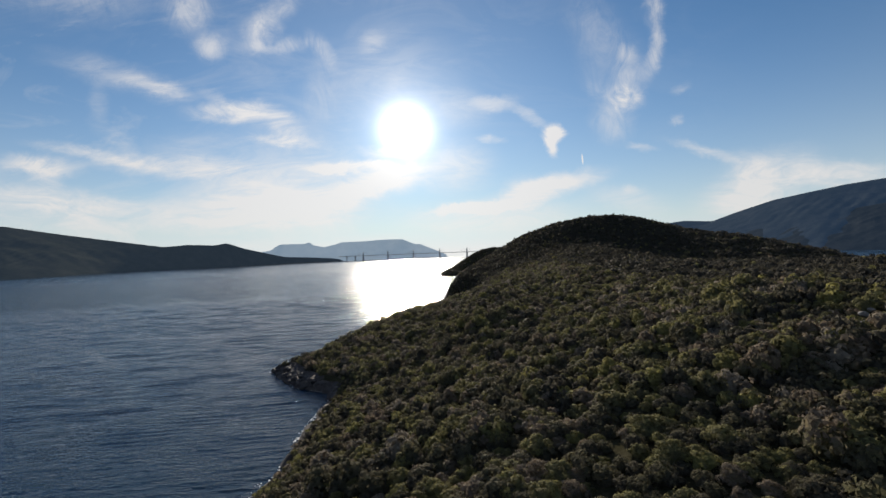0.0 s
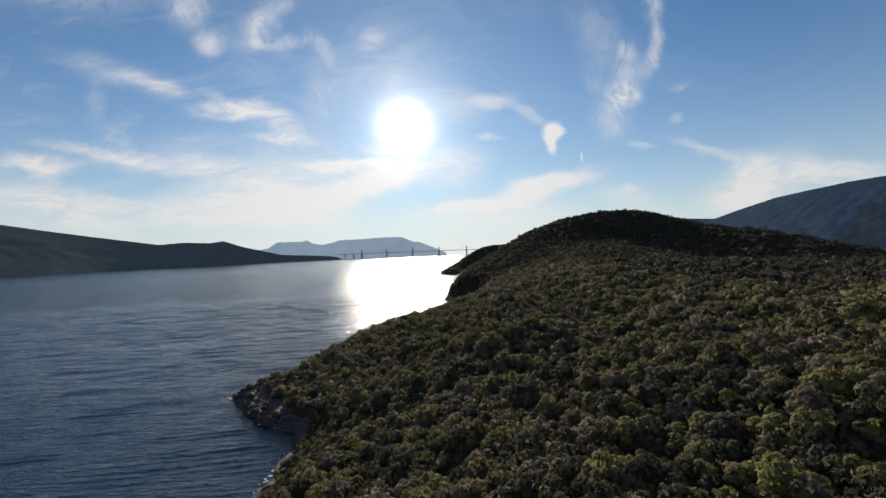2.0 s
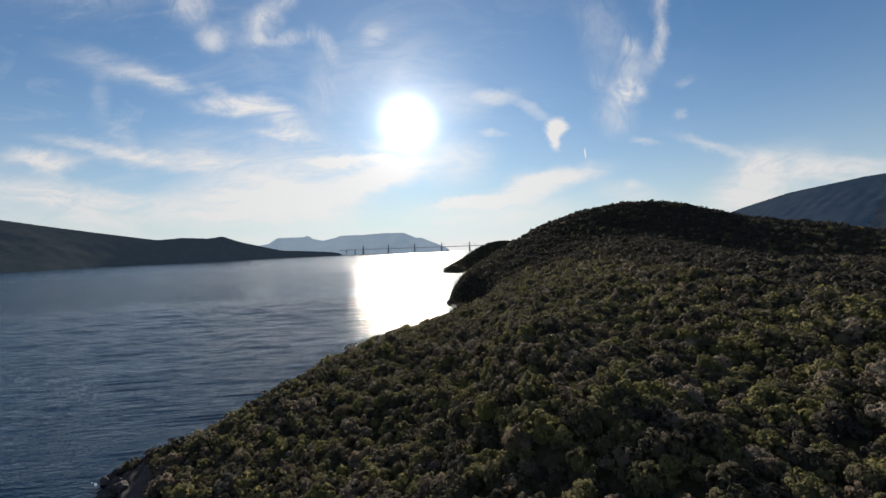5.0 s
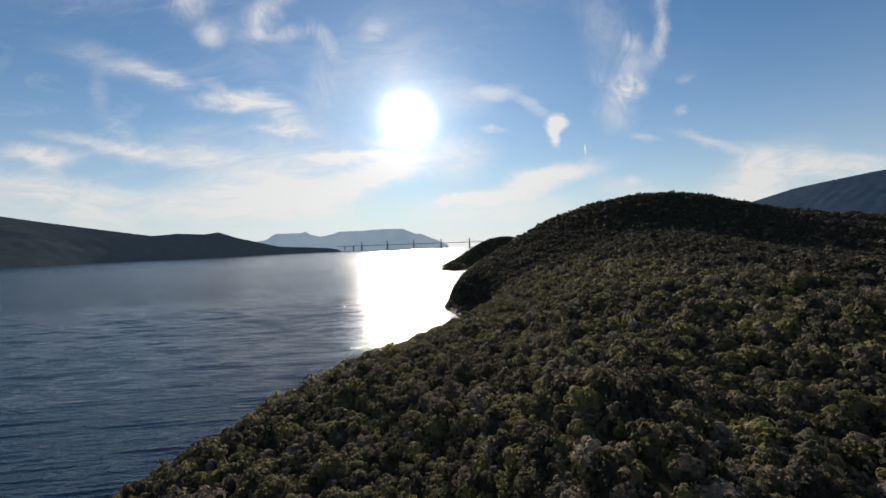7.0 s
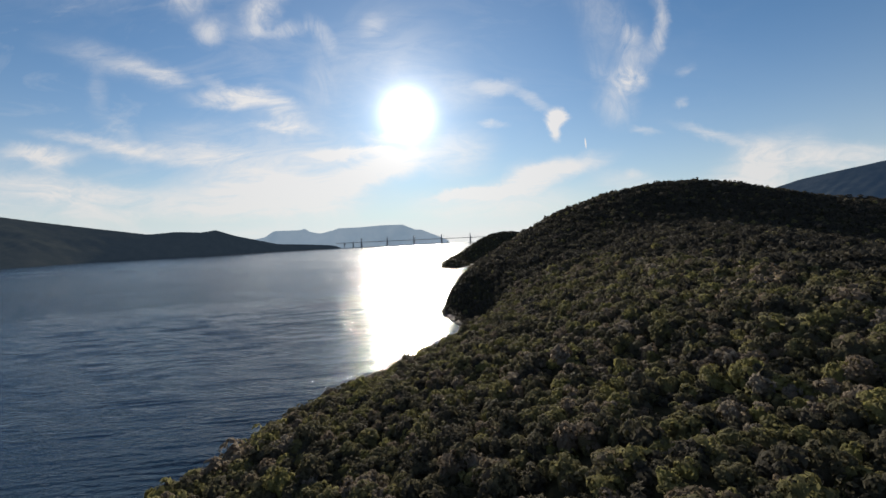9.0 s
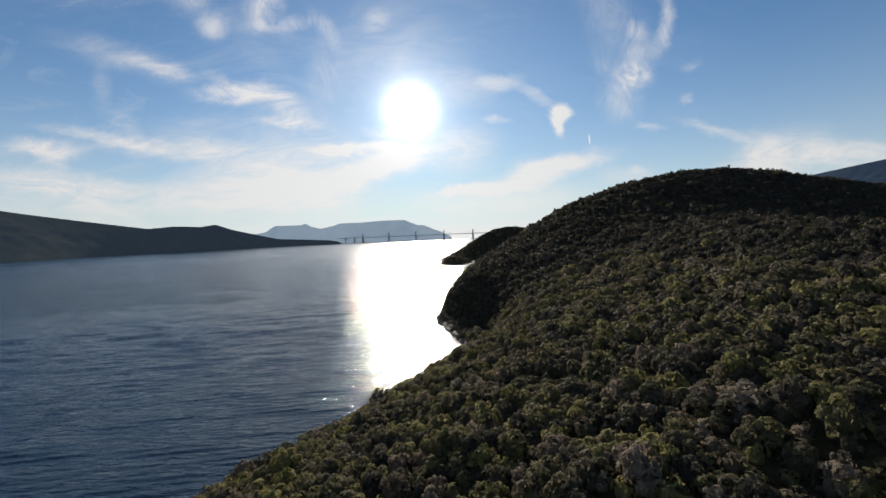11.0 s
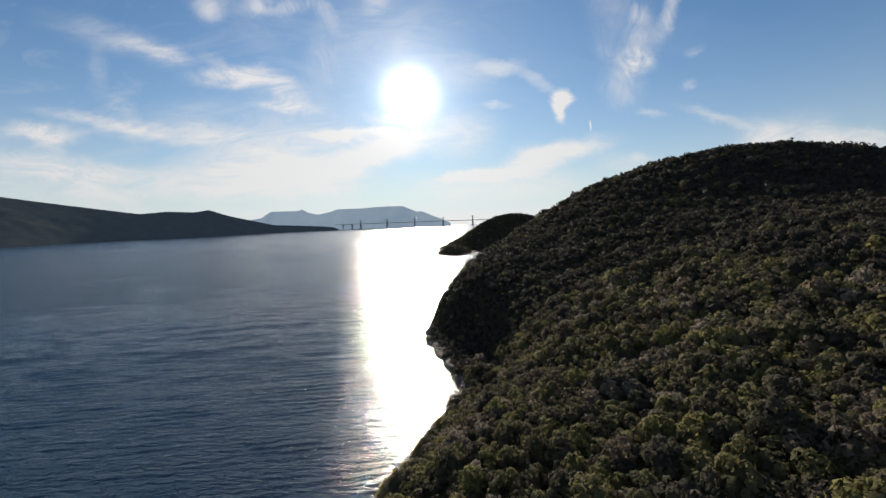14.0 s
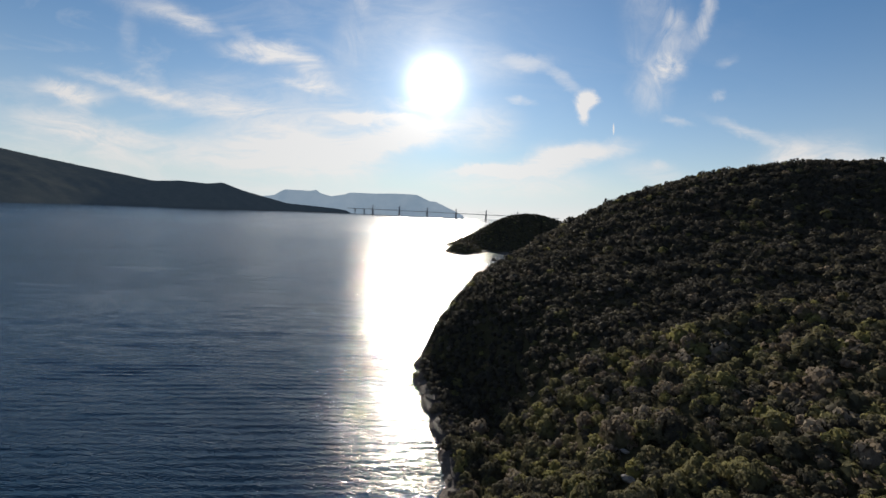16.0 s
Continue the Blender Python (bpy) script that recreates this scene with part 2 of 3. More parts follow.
def noise_node(nodes, links, vector, scale, detail=4, rough=0.55, distort=0.0):
    n = nodes.new("ShaderNodeTexNoise")
    links.new(vector, n.inputs["Vector"])
    for k, v in (("Scale", scale), ("Detail", detail), ("Roughness", rough), ("Distortion", distort)):
        n.inputs[k].default_value = v
    return n


def ramp_node(nodes, links, value, *stops):
    r = nodes.new("ShaderNodeValToRGB")
    links.new(value, r.inputs[0])
    while len(r.color_ramp.elements) < len(stops):
        r.color_ramp.elements.new(0.5)
    for e, (at, c) in zip(r.color_ramp.elements, stops):
        e.position, e.color = at, (*c, 1)
    return r


def bump_node(nodes, links, height, strength, distance, onto):
    b = nodes.new("ShaderNodeBump")
    b.inputs["Strength"].default_value, b.inputs["Distance"].default_value = strength, distance
    links.new(height, b.inputs["Height"])
    links.new(b.outputs[0], onto.inputs["Normal"])
    return b


def earth(name, stops, scale, rough=0.95, relief=0.4, size=0.5, gloss=0.2):
    """A matt natural surface, coloured at two scales, with relief."""
    m, n, l, p = material(name)
    co = n.new("ShaderNodeNewGeometry").outputs["Position"]
    big, small = noise_node(n, l, co, scale, 6, 0.6), noise_node(n, l, co, scale * 9, 5, 0.65)
    mix = n.new("ShaderNodeMath")
    mix.operation = "MULTIPLY_ADD"
    l.new(small.outputs[0], mix.inputs[0])
    mix.inputs[1].default_value = 0.45
    add = n.new("ShaderNodeMath")
    add.operation = "MULTIPLY"
    l.new(big.outputs[0], add.inputs[0])
    add.inputs[1].default_value = 0.55
    l.new(add.outputs[0], mix.inputs[2])
    l.new(ramp_node(n, l, mix.outputs[0], *stops).outputs[0], p.inputs["Base Color"])
    p.inputs["Roughness"].default_value = rough
    p.inputs["Specular IOR Level"].default_value = gloss
    bump_node(n, l, small.outputs[0], relief, size, p)
    return m


SOIL = earth("scrub_soil", ((0.35, (0.022, 0.021, 0.013)), (0.5, (0.036, 0.034, 0.020)), (0.74, (0.08, 0.072, 0.05))), 0.16, 1.0, 0.4, 0.5, 0.0)
ROCK = earth("limestone", ((0.33, (0.024, 0.021, 0.022)), (0.5, (0.056, 0.049, 0.047)), (0.70, (0.118, 0.104, 0.098))), 0.35, 0.85, 0.9, 0.4)
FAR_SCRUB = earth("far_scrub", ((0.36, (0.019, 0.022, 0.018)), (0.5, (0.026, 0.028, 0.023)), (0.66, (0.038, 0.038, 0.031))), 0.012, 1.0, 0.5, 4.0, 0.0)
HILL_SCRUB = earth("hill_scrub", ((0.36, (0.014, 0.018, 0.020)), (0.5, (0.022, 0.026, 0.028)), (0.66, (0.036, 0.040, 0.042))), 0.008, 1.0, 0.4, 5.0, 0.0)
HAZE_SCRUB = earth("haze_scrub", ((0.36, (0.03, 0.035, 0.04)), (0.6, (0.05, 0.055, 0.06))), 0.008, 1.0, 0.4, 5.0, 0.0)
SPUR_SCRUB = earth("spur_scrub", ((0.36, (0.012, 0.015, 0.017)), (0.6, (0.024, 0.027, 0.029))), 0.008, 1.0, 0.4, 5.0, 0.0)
# air haze over the far hills, painted on as a faint blue glow
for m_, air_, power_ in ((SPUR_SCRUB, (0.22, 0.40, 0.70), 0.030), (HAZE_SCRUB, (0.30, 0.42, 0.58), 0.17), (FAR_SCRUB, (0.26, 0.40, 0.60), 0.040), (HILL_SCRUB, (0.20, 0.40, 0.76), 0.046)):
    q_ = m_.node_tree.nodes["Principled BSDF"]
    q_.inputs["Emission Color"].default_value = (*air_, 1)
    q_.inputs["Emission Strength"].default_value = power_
PALE_ROCK = earth("pale_limestone", ((0.33, (0.12, 0.11, 0.10)), (0.5, (0.21, 0.20, 0.19)), (0.68, (0.34, 0.33, 0.31))), 0.8, 0.9, 0.8, 0.2)
CONCRETE = earth("bridge_concrete", ((0.35, (0.26, 0.26, 0.26)), (0.5, (0.33, 0.33, 0.33)), (0.65, (0.40, 0.40, 0.39))), 0.05, 0.8, 0.1, 0.1)
STEEL = earth("stay_steel", ((0.35, (0.4, 0.4, 0.4)), (0.6, (0.5, 0.5, 0.5))), 0.05, 0.5, 0.05, 0.02)
BARK = earth("shrub_bark", ((0.35, (0.05, 0.04, 0.03)), (0.6, (0.13, 0.10, 0.08))), 3.0, 0.9, 0.5, 0.03)

# mountains on the horizon: their haze-blue is put in as a glow of the material
MIST_GLOW, n_, l_, p_ = material("haze_glow_mountain")
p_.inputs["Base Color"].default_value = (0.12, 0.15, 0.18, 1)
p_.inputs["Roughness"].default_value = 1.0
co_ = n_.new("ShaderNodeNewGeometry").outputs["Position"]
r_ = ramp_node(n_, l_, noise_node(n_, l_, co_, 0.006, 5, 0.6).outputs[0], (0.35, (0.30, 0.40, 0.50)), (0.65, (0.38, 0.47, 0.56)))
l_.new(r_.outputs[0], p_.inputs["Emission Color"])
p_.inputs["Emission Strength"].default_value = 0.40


def foliage(name, deep, dark, mid, light, dry, pale):
    """Leaves: hue by each shrub's own value and the crown shade put into it, let through by light from behind."""
    m, n, l, p = material(name)
    tint = n.new("ShaderNodeAttribute")
    tint.attribute_name = "tint"
    co = n.new("ShaderNodeNewGeometry").outputs["Position"]
    patch = noise_node(n, l, co, 0.05, 3)
    leaf = noise_node(n, l, co, 5.0, 5, 0.75)
    mixv = n.new("ShaderNodeMath")
    mixv.operation = "MULTIPLY_ADD"
    l.new(patch.outputs[0], mixv.inputs[0])
    mixv.inputs[1].default_value = 0.06
    l.new(tint.outputs["Fac"], mixv.inputs[2])
    lm = n.new("ShaderNodeMath")
    lm.operation = "MULTIPLY_ADD"
    l.new(leaf.outputs[0], lm.inputs[0])
    lm.inputs[1].default_value = 0.24
    l.new(mixv.outputs[0], lm.inputs[2])
    sh = n.new("ShaderNodeMath")
    sh.operation = "SUBTRACT"
    l.new(lm.outputs[0], sh.inputs[0])
    sh.inputs[1].default_value = 0.15
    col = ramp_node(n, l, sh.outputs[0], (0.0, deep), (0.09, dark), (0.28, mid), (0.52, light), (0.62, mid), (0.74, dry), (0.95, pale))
    spray = noise_node(n, l, co, 7.5, 3, 0.6)
    amount = n.new("ShaderNodeMapRange")
    l.new(spray.outputs[0], amount.inputs["Value"])
    for k, v in (("From Min", 0.36), ("From Max", 0.64), ("To Min", 0.80), ("To Max", 1.20)):
        amount.inputs[k].default_value = v
    mottled = n.new("ShaderNodeVectorMath")
    mottled.operation = "SCALE"
    l.new(col.outputs[0], mottled.inputs[0])
    l.new(amount.outputs[0], mottled.inputs["Scale"])
    col = mottled
    l.new(col.outputs[0], p.inputs["Base Color"])
    p.inputs["Roughness"].default_value = 0.8
    p.inputs["Specular IOR Level"].default_value = 0.05
    bump_node(n, l, spray.outputs[0], 0.7, 0.25, p)
    tr = n.new("ShaderNodeBsdfTranslucent")
    l.new(col.outputs[0], tr.inputs[0])
    mx = n.new("ShaderNodeMixShader")
    mx.inputs[0].default_value = 0.40
    l.new(p.outputs[0], mx.inputs[1])
    l.new(tr.outputs[0], mx.inputs[2])
    l.new(mx.outputs[0], n["Material Output"].inputs["Surface"])
    return m


LEAVES = foliage("maquis_leaves", (0.059, 0.056, 0.048), (0.087, 0.080, 0.058), (0.128, 0.120, 0.066), (0.218, 0.206, 0.078), (0.164, 0.130, 0.098), (0.240, 0.210, 0.166))

# sea: dark water under wind ripples
SEA, n_, l_, p_ = material("sea_water")
p_.inputs["Base Color"].default_value = (0.0, 0.017, 0.041, 1)
p_.inputs["IOR"].default_value = 1.333
p_.inputs["Roughness"].default_value = 0.16
co_ = n_.new("ShaderNodeNewGeometry").outputs["Position"]


def ripple(stretch, turn, scale, detail, rough, distort):
    mp = n_.new("ShaderNodeMapping")
    mp.inputs["Scale"].default_value, mp.inputs["Rotation"].default_value = stretch, (0, 0, radians(turn))
    l_.new(co_, mp.inputs[0])
    return noise_node(n_, l_, mp.outputs[0], scale, detail, rough, distort)


swell, chop, gust = ripple((0.32, 1, 1), -7, 0.80, 2, 0.5, 0.3), ripple((0.6, 1, 1), -12, 2.3, 1, 0.5, 0.4), ripple((0.5, 1, 1), 5, 0.006, 3, 0.5, 0.5)
ma_ = n_.new("ShaderNodeMath")
ma_.operation = "MULTIPLY_ADD"
l_.new(chop.outputs[0], ma_.inputs[0])
ma_.inputs[1].default_value = 0.55
l_.new(swell.outputs[0], ma_.inputs[2])
long_ = ripple((0.3, 1, 1), -5, 0.085, 3, 0.55, 0.4)
mb_ = n_.new("ShaderNodeMath")
mb_.operation = "MULTIPLY_ADD"
l_.new(long_.outputs[0], mb_.inputs[0])
mb_.inputs[1].default_value = 0.5
l_.new(ma_.outputs[0], mb_.inputs[2])
short_ = ripple((0.30, 1, 1), -8, 0.25, 3, 0.55, 0.5)
mc_ = n_.new("ShaderNodeMath")
mc_.operation = "MULTIPLY_ADD"
l_.new(short_.outputs[0], mc_.inputs[0])
mc_.inputs[1].default_value = 0.8
l_.new(mb_.outputs[0], mc_.inputs[2])
bump_node(n_, l_, mc_.outputs[0], 1.0, 0.38, p_)
gr_ = n_.new("ShaderNodeMapRange")
l_.new(gust.outputs[0], gr_.inputs["Value"])
for k_, v_ in (("From Min", 0.35), ("From Max", 0.65), ("To Min", -0.02), ("To Max", 0.03)):
    gr_.inputs[k_].default_value = v_
yy_ = n_.new("ShaderNodeSeparateXYZ")
l_.new(co_, yy_.inputs[0])
open_ = n_.new("ShaderNodeMapRange")  # more wind out on the open channel
l_.new(yy_.outputs[1], open_.inputs["Value"])
for k_, v_ in (("From Min", 450), ("From Max", 1700), ("To Min", 0.055), ("To Max", 0.165)):
    open_.inputs[k_].default_value = v_
sum_ = n_.new("ShaderNodeMath")
l_.new(open_.outputs[0], sum_.inputs[0])
l_.new(gr_.outputs[0], sum_.inputs[1])
speck_ = n_.new("ShaderNodeMapRange")  # cat's-paws: patches of finer and coarser ripples
l_.new(ripple((0.45, 1, 1), -8, 0.4, 4, 0.65, 0.3).outputs[0], speck_.inputs["Value"])
for k_, v_ in (("From Min", 0.42), ("From Max", 0.70), ("To Min", -0.2), ("To Max", 1.15)):
    speck_.inputs[k_].default_value = v_
rough_ = n_.new("ShaderNodeMath")
rough_.operation, rough_.use_clamp = "MULTIPLY_ADD", True
l_.new(speck_.outputs[0], rough_.inputs[0])
l_.new(open_.outputs[0], rough_.inputs[1])
l_.new(sum_.outputs[0], rough_.inputs[2])
l_.new(rough_.outputs[0], p_.inputs["Roughness"])


# ---- mesh helpers ----
def arrays_mesh(name, verts, tris, mats, tint=None, smooth=True, mat_index=None, normals=None):
    """A mesh of triangles from number arrays."""
    verts, tris = np.asarray(verts, np.float32), np.asarray(tris, np.int32)
    me = bpy.data.meshes.new(name)
    me.vertices.add(len(verts))
    me.vertices.foreach_set("co", verts.ravel())
    me.loops.add(tris.size)
    me.loops.foreach_set("vertex_index", tris.ravel())
    me.polygons.add(len(tris))
    me.polygons.foreach_set("loop_start", np.arange(0, tris.size, 3, dtype=np.int32))
    me.polygons.foreach_set("use_smooth", np.full(len(tris), smooth) if np.ndim(smooth) == 0 else smooth)
    for m in mats:
        me.materials.append(m)
    if mat_index is not None:
        me.polygons.foreach_set("material_index", np.asarray(mat_index, np.int32))
    if tint is not None:
        a = me.attributes.new("tint", "FLOAT", "POINT")
        a.data.foreach_set("value", np.asarray(tint, np.float32))
    me.update(calc_edges=True)
    me.validate()
    if normals is not None:
        me.normals_split_custom_set_from_vertices(np.asarray(normals, np.float32))
    return me


def grid_tris(rows, cols):
    i = np.arange(rows * cols).reshape(rows, cols)
    a, b, c, d = i[:-1, :-1].ravel(), i[:-1, 1:].ravel(), i[1:, 1:].ravel(), i[1:, :-1].ravel()
    return np.concatenate([np.stack([a, b, c], 1), np.stack([a, c, d], 1)])


def part(name, bm, mat, parent, label=""):
    me = bpy.data.meshes.new(name)
    bm.to_mesh(me)
    bm.free()
    me.materials.append(mat)
    ob = new(name, me)
    ob.parent = parent
    return tagged(ob, label)


def add_box(bm, lo, hi, taper=1.0):
    """A box from corner to corner; its top is narrowed by taper about its middle."""
    (x0, y0, z0), (x1, y1, z1) = lo, hi
    mx, my = (x0 + x1) / 2, (y0 + y1) / 2
    low = [bm.verts.new(c) for c in ((x0, y0, z0), (x1, y0, z0), (x1, y1, z0), (x0, y1, z0))]
    top = [bm.verts.new((mx + (c.co.x - mx) * taper, my + (c.co.y - my) * taper, z1)) for c in low]
    bm.faces.new(low[::-1])
    bm.faces.new(top)
    for i in range(4):
        j = (i + 1) % 4
        bm.faces.new((low[i], low[j], top[j], top[i]))


# ---- sea ----
def growing(start, step, factor, end):
    out = [start]
    while abs(out[-1] - start) < abs(end - start):
        out.append(out[-1] + step)
        step *= factor
    return np.array(out)


wx = np.concatenate([growing(-400, -5, 1.07, -7500)[:0:-1], np.arange(-400, 30, 5.0), growing(30, 6, 1.4, 7500)])
wq = np.concatenate([growing(90, -4, 1.3, -3000)[:0:-1], np.arange(90, 640, 0.55), growing(640, 0.57, 1.006, 2600), growing(2640, 60, 1.15, 7500)])
SKEW = 0.14  # the rows of the grid run along the crests
wx_, wy_ = np.meshgrid(wx, wq)
wy_ = wy_ + SKEW * wx_
rng = np.random.RandomState(44)
wz_ = np.zeros(wx_.shape)
for k in range(86):
    length = 2.0 + 2.4 * rng.uniform() ** 1.3 if k < 54 else 5.5 + 14.0 * rng.uniform() ** 1.5
    a, p = radians(rng.normal(98, 6)), rng.uniform(0, 6.283)
    kx, ky = 2 * math.pi / length * math.cos(a), 2 * math.pi / length * math.sin(a)
    along = 2 * math.pi / max(abs(kx + SKEW * ky), 1e-3)
    fine_enough = np.clip(length / (3.4 * np.gradient(wq)) - 0.8, 0, 1)[:, None] * np.clip(along / (3.2 * np.gradient(wx)) - 0.7, 0, 1)[None, :]
    wz_ += fine_enough * (0.029 if k < 54 else 0.006) * length / (2 * math.pi) * np.sin(kx * wx_ + ky * wy_ + p)
wz_ *= np.clip((2600 - np.abs(wy_)) / 1500, 0, 1) * np.clip((1500 - np.abs(wx_ + 150)) / 1150, 0, 1)
tagged(new("water", arrays_mesh("water", np.stack([wx_, wy_, wz_], -1).reshape(-1, 3), grid_tris(*wx_.shape), [SEA])),
       "wind-rippled dark blue sea channel with sun glitter", "sea", kind="structure")

# ---- near headland ----
S_STEPS = np.concatenate([[-16, -9, -5, -3], np.arange(-2, 12, 0.8), np.arange(12, 40, 2.5), np.arange(40, 160, 3.0), np.arange(160, 400, 8.0), np.arange(400, 700, 15.0)])
Y_STEPS = np.concatenate([np.arange(-150, 60, 6.0), np.arange(60, 620, 2.0), np.arange(620, 1001, 6.0)])
gs, gy = np.meshgrid(S_STEPS, Y_STEPS)
gx = gs + shore_x(gy)
gx = gx + np.clip(1 - np.abs(gs) / 14, 0, 1) * (1.3 * wob(gx, gy, 9, 3) + 1.6 * wob(gx, gy, 23, 4))
gz = land_height(gx - np.clip(1 - np.abs(gs) / 14, 0, 1) * 1.5 * wob(gx, gy, 17, 5), gy)
craggy = np.clip(1 - np.abs(gs - 4) / 9, 0, 1)
gz = gz + craggy * (0.55 * wob(gx, gy, 4.2, 6) + 0.7 * wob(gx, gy, 9.5, 7)) - 0.35 * np.clip(gs / 10, 0, 1)
verts = np.stack([gx, gy, gz], -1).reshape(-1, 3)
tris = grid_tris(len(Y_STEPS), len(S_STEPS))
bare = (np.minimum(gs + 1.5 * wob(gx, gy, 11, 9), gz * 1.2) < 2.4 + 8.5 * np.exp(-((gy - 220) / 18) ** 2) * (gs < 13)).ravel()
mi = (~bare[tris].all(1)).astype(int)
tagged(new("ground", arrays_mesh("ground", verts, tris, [ROCK, SOIL], mat_index=mi)),
       "scrub-covered headland soil with a bare limestone shore", "ground", kind="structure")

# ---- second headland across the bay ----
cx_, cy_ = np.meshgrid(np.arange(-80, 700, 7.0), np.arange(960, 1560, 7.0))
cz_ = np.maximum(cape_height(cx_, cy_) + 1.2 * wob(cx_, cy_, 40, 12), -6)
verts, tris = np.stack([cx_, cy_, cz_], -1).reshape(-1, 3), grid_tris(*cx_.shape)
low_ = (cz_.ravel() < 2.5)
tagged(new("ground_headland", arrays_mesh("ground_headland", verts, tris, [ROCK, SOIL], mat_index=(~low_[tris].all(1)).astype(int))),
       "dark scrub-covered headland sloping to a rocky point", "headland", kind="structure")


# ---- far hills and mountains ----
def range_of_hills(name, crest, foot, mat, label, seed, relief, back=900.0, kind="structure", steps=300, folds=30):
    """Hills whose crest and foot run through the given stations; spurs and gullies come from noise."""
    crest, foot = np.array(crest, float), np.array(foot, float)
    t = np.linspace(0, 1, steps)
    def along(p):
        k = np.linspace(0, 1, len(p))
        c = np.stack([np.interp(t, k, p[:, j]) for j in range(p.shape[1])], 1)
        w = np.ones(5) / 5
        return np.stack([np.convolve(np.pad(c[:, j], 2, mode="edge"), w, mode="valid") for j in range(c.shape[1])], 1)
    c, f = along(crest), along(foot)
    u = np.linspace(0, 1, folds)[None, :, None]
    lower = np.concatenate([f, np.full((steps, 1), -3.0)], 1)[:, None, :]
    top = c[:, None, :]
    rise = u ** 0.9
    front = lower * (1 - u) + top * u
    front[..., 2] = (lower[..., 2] * (1 - rise[..., 0]) + top[..., 2] * rise[..., 0])
    bulge = np.sin(np.pi * u[..., 0])
    hgt = np.maximum(c[:, 2], 10)[:, None]
    front[..., 2] += relief * bulge * hgt * (0.10 * wob(front[..., 0], front[..., 1], 520, seed) + 0.07 * wob(front[..., 0], front[..., 1], 210, seed + 1)
                                             + 0.035 * wob(front[..., 0], front[..., 1], 80, seed + 2))
    front[..., 2] += relief * u[..., 0] * (2.2 * wob(front[..., 0], front[..., 1], 60, seed + 3) + 1.4 * wob(front[..., 0], front[..., 1], 27, seed + 4))
    rear = front[:, -1:, :].copy()
    away = c[:, :2] - f
    away = away / np.linalg.norm(away, axis=1, keepdims=True)
    rear[:, 0, :2] += away * back
    rear[:, 0, 2] = -3
    v = np.concatenate([front, rear], 1)
    return tagged(new(name, arrays_mesh(name, v.reshape(-1, 3), grid_tris(steps, folds + 1), [mat])), label, "hills", kind=kind)


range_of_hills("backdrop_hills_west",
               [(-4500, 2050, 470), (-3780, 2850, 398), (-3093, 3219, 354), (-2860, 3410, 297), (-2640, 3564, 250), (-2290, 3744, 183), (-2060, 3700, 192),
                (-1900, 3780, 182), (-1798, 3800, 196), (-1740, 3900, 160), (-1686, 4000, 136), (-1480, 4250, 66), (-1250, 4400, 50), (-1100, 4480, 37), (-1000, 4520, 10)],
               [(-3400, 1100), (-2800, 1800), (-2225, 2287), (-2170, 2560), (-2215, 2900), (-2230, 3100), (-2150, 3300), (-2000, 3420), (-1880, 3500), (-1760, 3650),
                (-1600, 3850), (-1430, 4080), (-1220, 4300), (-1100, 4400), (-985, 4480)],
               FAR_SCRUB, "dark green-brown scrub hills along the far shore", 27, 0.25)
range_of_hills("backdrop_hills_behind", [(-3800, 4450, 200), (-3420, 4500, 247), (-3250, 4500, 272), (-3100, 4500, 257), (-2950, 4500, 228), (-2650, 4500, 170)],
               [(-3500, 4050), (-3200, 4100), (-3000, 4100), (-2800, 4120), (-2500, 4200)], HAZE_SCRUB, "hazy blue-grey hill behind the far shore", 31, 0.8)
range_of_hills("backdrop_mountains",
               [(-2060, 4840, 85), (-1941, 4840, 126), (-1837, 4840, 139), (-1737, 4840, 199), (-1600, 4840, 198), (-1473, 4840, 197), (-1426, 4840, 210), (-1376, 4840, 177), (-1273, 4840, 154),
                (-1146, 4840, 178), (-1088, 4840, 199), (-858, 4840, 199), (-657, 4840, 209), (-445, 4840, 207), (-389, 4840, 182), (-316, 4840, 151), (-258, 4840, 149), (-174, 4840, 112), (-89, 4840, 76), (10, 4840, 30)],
               [(-2100, 4740), (-1500, 4740), (-900, 4740), (-20, 4740)], MIST_GLOW, "pale blue flat-topped mountain with painted haze", 41, 0.25, back=60)
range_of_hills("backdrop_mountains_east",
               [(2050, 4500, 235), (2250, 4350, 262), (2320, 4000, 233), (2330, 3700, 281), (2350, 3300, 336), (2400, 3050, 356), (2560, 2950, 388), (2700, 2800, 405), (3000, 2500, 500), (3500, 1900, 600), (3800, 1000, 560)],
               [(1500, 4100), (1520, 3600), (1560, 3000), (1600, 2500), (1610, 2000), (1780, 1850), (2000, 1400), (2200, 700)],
               HILL_SCRUB, "bare mountain range across the water, blue with painted haze", 51, 0.16)
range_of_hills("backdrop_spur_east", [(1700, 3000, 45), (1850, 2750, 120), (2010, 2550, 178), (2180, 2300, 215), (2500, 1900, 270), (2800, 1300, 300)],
               [(1560, 2700), (1590, 2400), (1600, 2100), (1640, 1900), (1800, 1500), (2000, 1000)], SPUR_SCRUB, "lower spur of the mountain range, with less painted haze", 61, 0.28)


